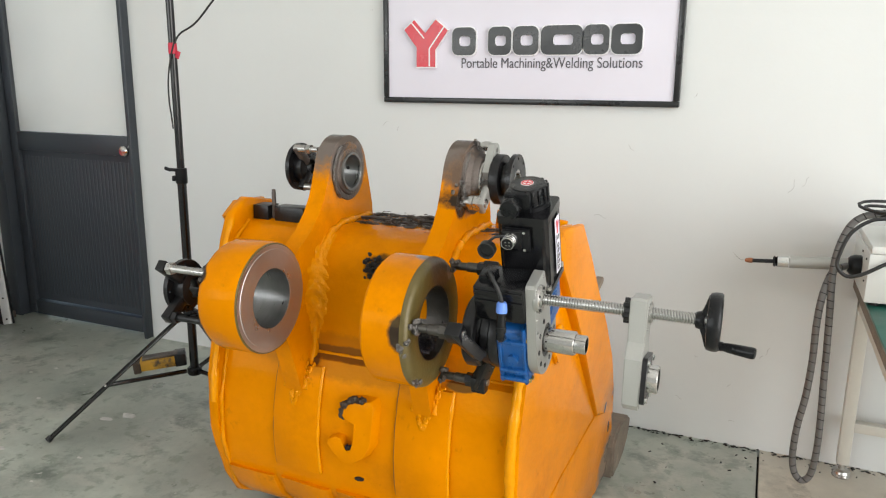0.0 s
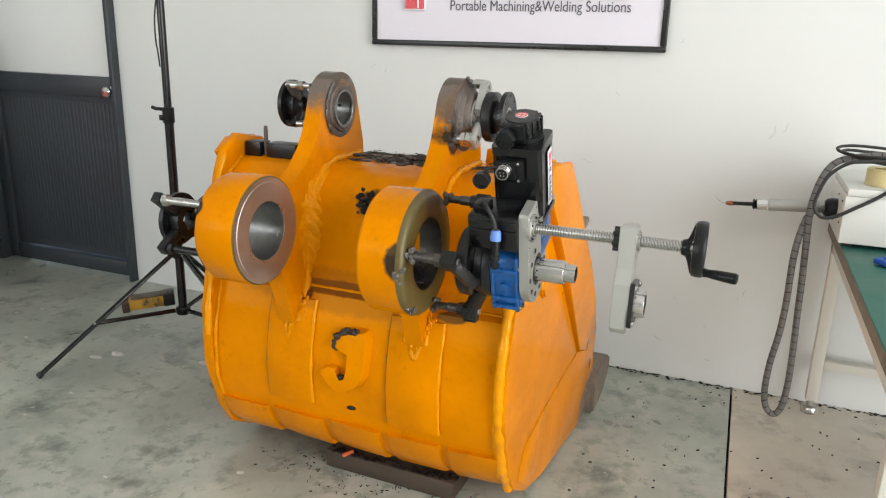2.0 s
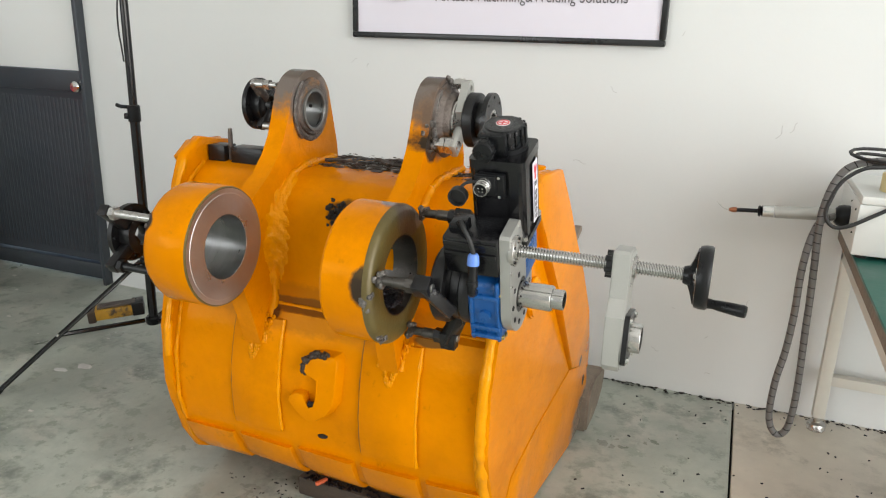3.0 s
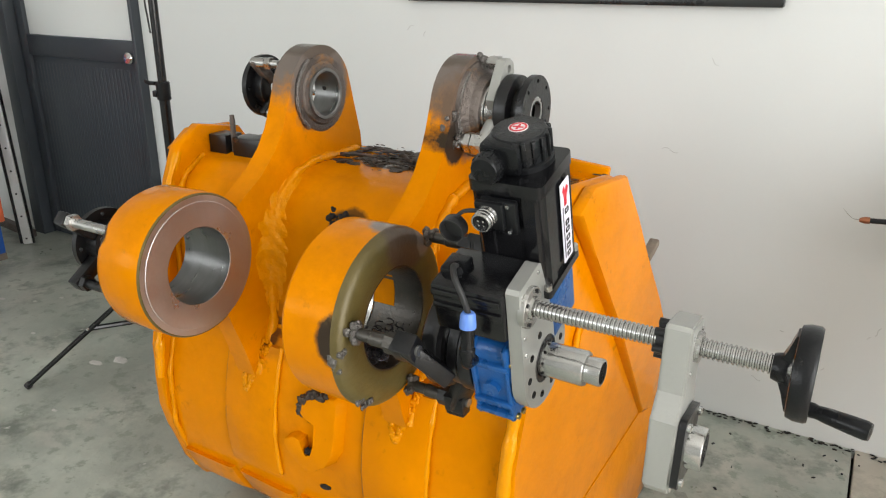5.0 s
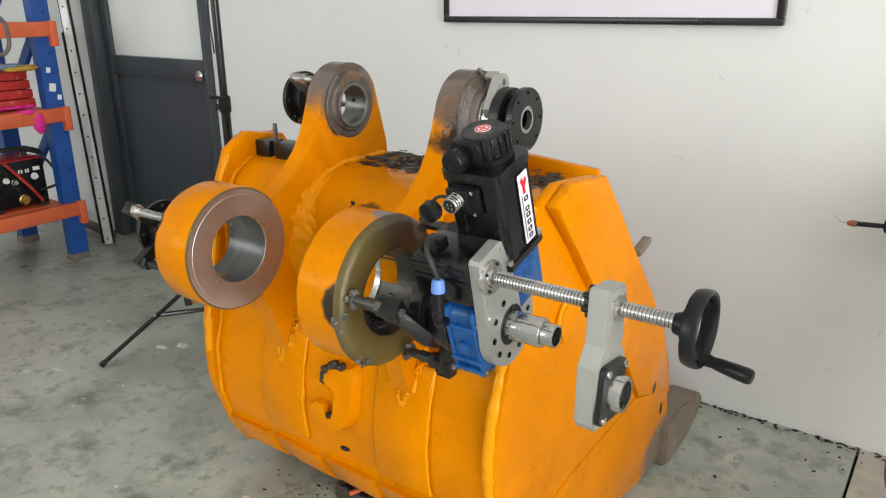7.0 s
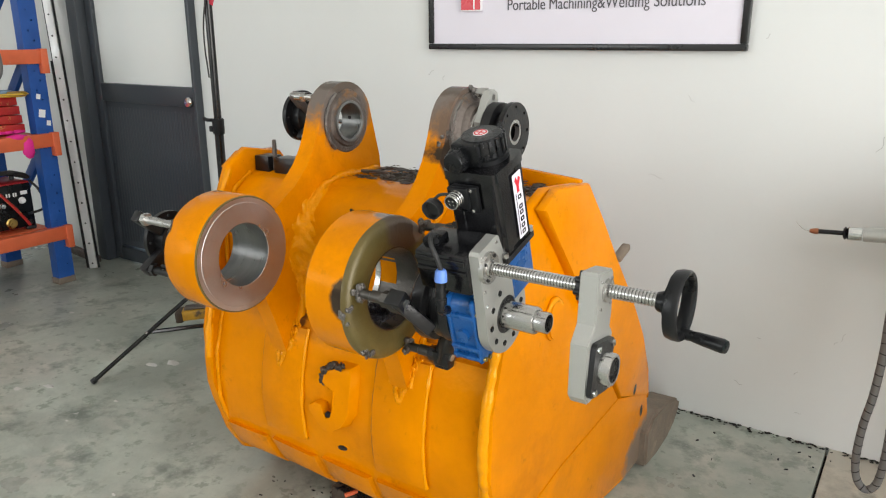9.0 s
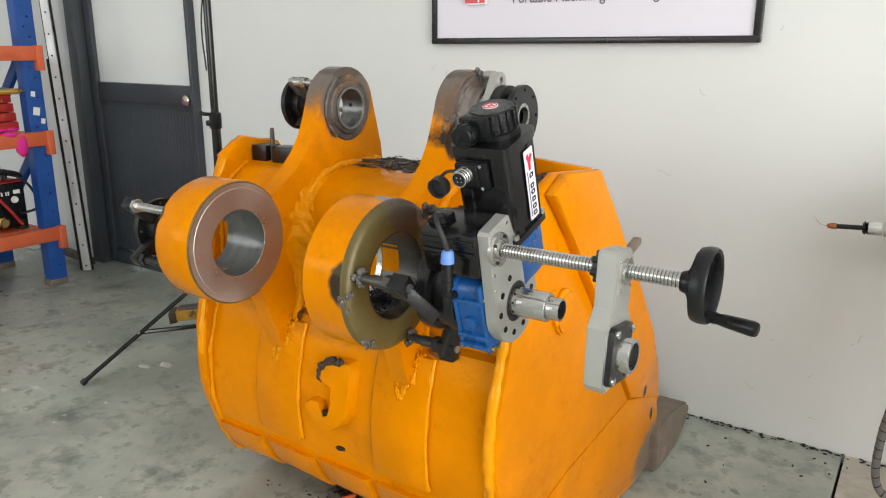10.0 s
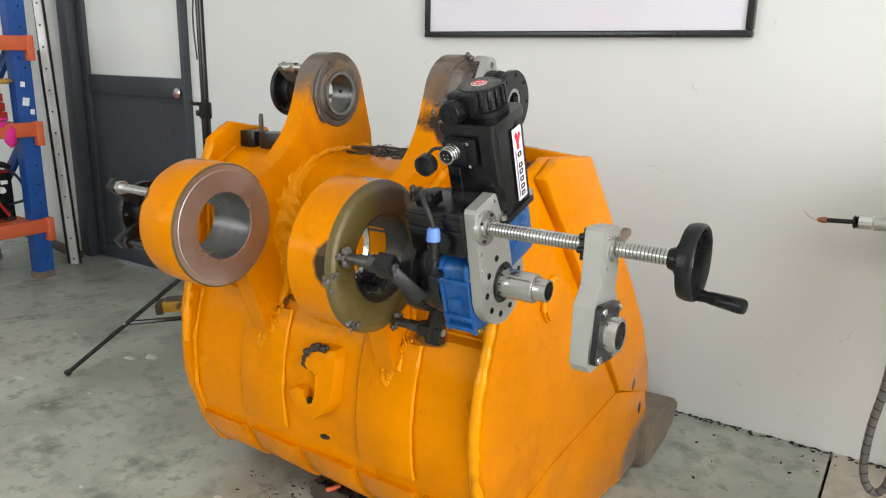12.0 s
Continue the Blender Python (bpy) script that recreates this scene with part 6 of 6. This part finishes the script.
BX0, BX1, BY0, BY1, BZ0, BZ1 = 1.830, 2.25, -0.446, -0.075, 0.745, 0.893
unit = thing("wire_feed_unit", ((BX0 + BX1) / 2, (BY0 + BY1) / 2, TZ), "white enamelled steel equipment box standing on the green table", "equipment box")
bm = bmesh.new()
box(bm, ((BX0 + BX1) / 2, (BY0 + BY1) / 2, (BZ0 + BZ1) / 2), (BX1 - BX0, BY1 - BY0, BZ1 - BZ0), 0.004)
part("body", bm, GREY_ENAMEL, unit)
bm = bmesh.new()
box(bm, ((BX0 + BX1) / 2 + 0.004, (BY0 + BY1) / 2, BZ1 + 0.012), (BX1 - BX0 + 0.002, BY1 - BY0 + 0.006, 0.024), 0.004)
part("lid", bm, GREY_ENAMEL, unit)
for x in (BX0 + 0.03, BX1 - 0.03):
    for y in (BY0 + 0.03, BY1 - 0.03):
        bm = bmesh.new()
        cyl(bm, (x, y, TZ + 0.0065), "z", 0.015, 0.012, 14)
        part("foot", bm, RUBBER, unit)
for y, z, r in ((-0.30, 0.872, 0.003), (-0.40, 0.868, 0.0035), (-0.40, 0.80, 0.003), (-0.24, 0.775, 0.003)):
    bm = bmesh.new()
    cyl(bm, (BX0, y, z), "x", r, 0.006, 10)
    part("panel_screw", bm, BLACK_OXIDE, unit)
TYY, TZZ = -0.285, 0.820
bm = bmesh.new()
lathe(bm, [(0, 0.004), (0.033, 0.004), (0.034, -0.018), (0.030, -0.030), (0.022, -0.038), (0, -0.038)], (BX0, TYY, TZZ), "x", 28)
part("torch_socket", bm, BLACK_PLASTIC, unit, "black round socket")

# welding torch plugged into the unit
torch = thing("welding_torch", (1.66, TYY, TZZ - 0.02), "straight grey machine welding torch plugged into the box", "welding torch")
tp = Matrix.Translation((1.776, TYY, TZZ)) @ Matrix.Rotation(radians(-3.5), 4, "Y")
for name, mt, prof, lab in (("barrel", ALU, [(0, 0.017), (0.0195, 0.017), (0.0195, -0.150), (0, -0.150)], "grey aluminium barrel"),
                            ("front_sleeve", CHROME, [(0, -0.153), (0.0185, -0.153), (0.0185, -0.185), (0, -0.185)], "bright front sleeve"),
                            ("collar", BLACK_PLASTIC, [(0, -0.1855), (0.019, -0.1855), (0.014, -0.190), (0.019, -0.194), (0.014, -0.199), (0, -0.199)], ""),
                            ("neck", BLACK_PLASTIC, [(0, -0.198), (0.0065, -0.198), (0.0065, -0.262), (0, -0.262)], ""),
                            ("contact_tip", COPPER, [(0, -0.261), (0.0085, -0.261), (0.0085, -0.272), (0.005, -0.284), (0, -0.284)], "copper contact tip")):
    bm = bmesh.new()
    lathe(bm, prof, (0, 0, 0), "x", 28)
    part(name, bm, mt, torch, lab, m=tp)
bm = bmesh.new()
tube(bm, spline([tp @ Vector((-0.283, 0, 0)), tp @ Vector((-0.298, 0, 0.002)), tp @ Vector((-0.312, 0, 0.014)), tp @ Vector((-0.322, 0, 0.026))], 6), 0.0008, 5)
part("wire", bm, STEEL, torch)

# spiral-wrapped hose: from the box, up, over and down to the floor in a loop
hose = thing("spiral_hose", (1.74, -0.36, 0.0), "grey spiral-wrapped hose hanging in a loop to the floor", "hose")
HP = spline([(2.15, -0.33, 0.965), (2.05, -0.345, 0.990), (1.95, -0.36, 1.008), (1.897, -0.36, 1.008), (1.822, -0.36, 0.992), (1.786, -0.36, 0.967), (1.764, -0.36, 0.920), (1.751, -0.36, 0.859), (1.748, -0.36, 0.813), (1.750, -0.36, 0.747), (1.754, -0.36, 0.672), (1.759, -0.36, 0.557), (1.762, -0.36, 0.458), (1.768, -0.36, 0.309),
             (1.768, -0.36, 0.195), (1.759, -0.36, 0.119), (1.736, -0.36, 0.093), (1.711, -0.362, 0.119), (1.700, -0.364, 0.181), (1.703, -0.366, 0.286), (1.716, -0.368, 0.391), (1.722, -0.368, 0.512), (1.721, -0.366, 0.629), (1.725, -0.362, 0.706), (1.735, -0.352, 0.764), (1.753, -0.330, 0.806), (1.790, -0.300, 0.820)], 12)
bm = bmesh.new()
tube(bm, HP, 0.0108, 12)
part("hose_core", bm, HOSE_GREY, hose)
# black rings painted for the shade in the gaps of the wrap
bm = bmesh.new()
acc, last = 0.0, HP[0]
for i in range(1, len(HP) - 1):
    acc += (HP[i] - last).length
    last = HP[i]
    if acc > 0.024:
        acc = 0.0
        d = (HP[i + 1] - HP[i - 1]).normalized()
        cyl(bm, HP[i], "z", 0.0113, 0.0028, 12, m=d.to_track_quat("Z", "Y").to_matrix().to_4x4() @ Matrix.Rotation(radians(12), 4, "X"))
tagged(part("wrap_gap", bm, SOOT_AND_HOLE_BLACK, hose, "dark gaps between the turns of the wrap"), kind="stuff")
bm = bmesh.new()
tube(bm, spline([(2.15, -0.40, 0.97), (2.00, -0.44, 1.005), (1.862, -0.45, 1.000), (1.815, -0.45, 0.988), (1.774, -0.45, 0.950), (1.754, -0.45, 0.895), (1.749, -0.45, 0.850), (1.774, -0.455, 0.822), (1.811, -0.46, 0.830), (1.861, -0.46, 0.862), (1.907, -0.455, 0.892), (1.98, -0.45, 0.945), (2.10, -0.43, 0.985)], 10), 0.0055, 8)
solo("control_cable", bm, RUBBER, "thin black control cable looping round the box corner", "cable")
bm = bmesh.new()
for k in range(4):
    r, z = 0.070 + 0.012 * k, 0.988 + 0.010 * k
    tube(bm, [(1.955 + r * 1.5 * math.cos(a * 0.3), -0.34 + r * math.sin(a * 0.3), z + 0.006 * math.sin(a * 0.6 + k)) for a in range(22)], 0.0048, 8)
solo("coiled_cable", bm, RUBBER, "loose coil of black cable lying on the box", "cable")
bm = bmesh.new()
lathe(bm, [(0.030, 0.0), (0.052, 0.0), (0.052, 0.050), (0.030, 0.050)], (1.940, -0.34, BZ1 + 0.025), "z", 32)
solo("tape_roll", bm, CREAM, "cream roll of tape standing on the box lid", "tape roll")
bm = bmesh.new()
box(bm, (1.985, -0.60, TZ + 0.014), (0.11, 0.035, 0.024), 0.005, Matrix.Rotation(radians(18), 4, "Z"))
box(bm, (1.94, -0.615, TZ + 0.012), (0.05, 0.05, 0.018), 0.006, Matrix.Rotation(radians(40), 4, "Z"))
solo("blue_clamp", bm, BLUE_PLASTIC, "small blue plastic tool lying on the green mat", "tool")
bm = bmesh.new()
lump(bm, (2.01, -0.55, TZ + 0.014), 0.014, 4, (1.4, 1, 0.9), 0.3)
solo("metal_fitting", bm, BURNT, "small dark metal fitting on the green mat", "fitting")

# ---- litter on the floor ----
bm = bmesh.new()
r7 = random.Random(12)
for k in range(30):
    x, y = r7.uniform(-2.2, 0.3), r7.uniform(-2.4, -0.1)
    lump(bm, (x, y, 0.001), r7.uniform(0.003, 0.011), k, (1.5, 0.9, 0.10), 0.6, 1)
for x, y, s in ((-1.03, -1.19, 0.017), (-0.80, -0.78, 0.024), (-0.86, -0.84, 0.018), (-0.42, -0.70, 0.020), (-1.11, -1.27, 0.014), (-0.15, -1.75, 0.016)):
    lump(bm, (x, y, 0.001), s, int(s * 900), (1.4, 0.8, 0.07), 0.7, 2)
solo("plaster_chips", bm, CHIP, "pale flakes of plaster and paper trodden on the floor", "litter", kind="stuff")
bm = bmesh.new()
for k in range(90):
    x, y = r7.uniform(1.15, 2.6), r7.uniform(-1.0, -0.03)
    box(bm, (x, y, 0.0015), (r7.uniform(0.003, 0.011), r7.uniform(0.002, 0.005), 0.003), 0, Matrix.Rotation(r7.uniform(0, 3), 4, "Z"))
for k in range(170):
    x, y = r7.gauss(0.66, 0.22), -1.10 - abs(r7.gauss(0.04, 0.07))
    box(bm, (x, y, 0.0015), (r7.uniform(0.003, 0.010), r7.uniform(0.001, 0.0025), 0.003), 0, Matrix.Rotation(r7.uniform(0, 3), 4, "Z"))
for k in range(160):
    x, y = r7.uniform(0.43, 0.86), r7.uniform(-1.155, -1.12)
    box(bm, (x, y, 0.062), (r7.uniform(0.003, 0.010), r7.uniform(0.0015, 0.004), 0.004), 0, Matrix.Rotation(r7.uniform(0, 3), 4, "Z"))
solo("floor_swarf", bm, SHAVING, "scattered dark steel chips on the floor round the bucket", "swarf", kind="stuff")
bm = bmesh.new()
box(bm, (0.50, -1.150, 0.066), (0.010, 0.040, 0.010), 0.002, Matrix.Rotation(radians(-25), 4, "Z"))
solo("wood_splinter", bm, RACK_ORANGE, "small reddish splinter lying on the timber", "splinter")

# scuffs and specks on the back wall
bm = bmesh.new()
for k, (x, z, l, a) in enumerate(((1.478, 0.243, 0.016, 60), (1.05, 1.13, 0.030, -40), (1.62, 1.02, 0.05, 70), (1.66, 1.04, 0.04, 60), (0.0, 1.19, 0.03, 30), (0.06, 1.17, 0.02, 70), (0.95, 0.86, 0.05, -8), (1.35, 0.34, 0.012, 0), (-0.06, 1.66, 0.012, 10), (1.27, 1.33, 0.018, 50), (1.60, 0.40, 0.030, 65), (1.58, 0.375, 0.014, 50), (1.50, 0.10, 0.022, 10), (1.30, 0.16, 0.03, -20))):
    q = Matrix.Translation((x, -0.0008, z)) @ Matrix.Rotation(radians(-a), 4, "Y")
    tube(bm, [q @ Vector((l * (t / 6 - 0.5), 0, 0.10 * l * math.sin(t + k))) for t in range(7)], 0.0007, 5)
solo("wall_scuffs", bm, SCUFF, "thin grey scuff marks on the white wall", "scuff marks", kind="stuff")
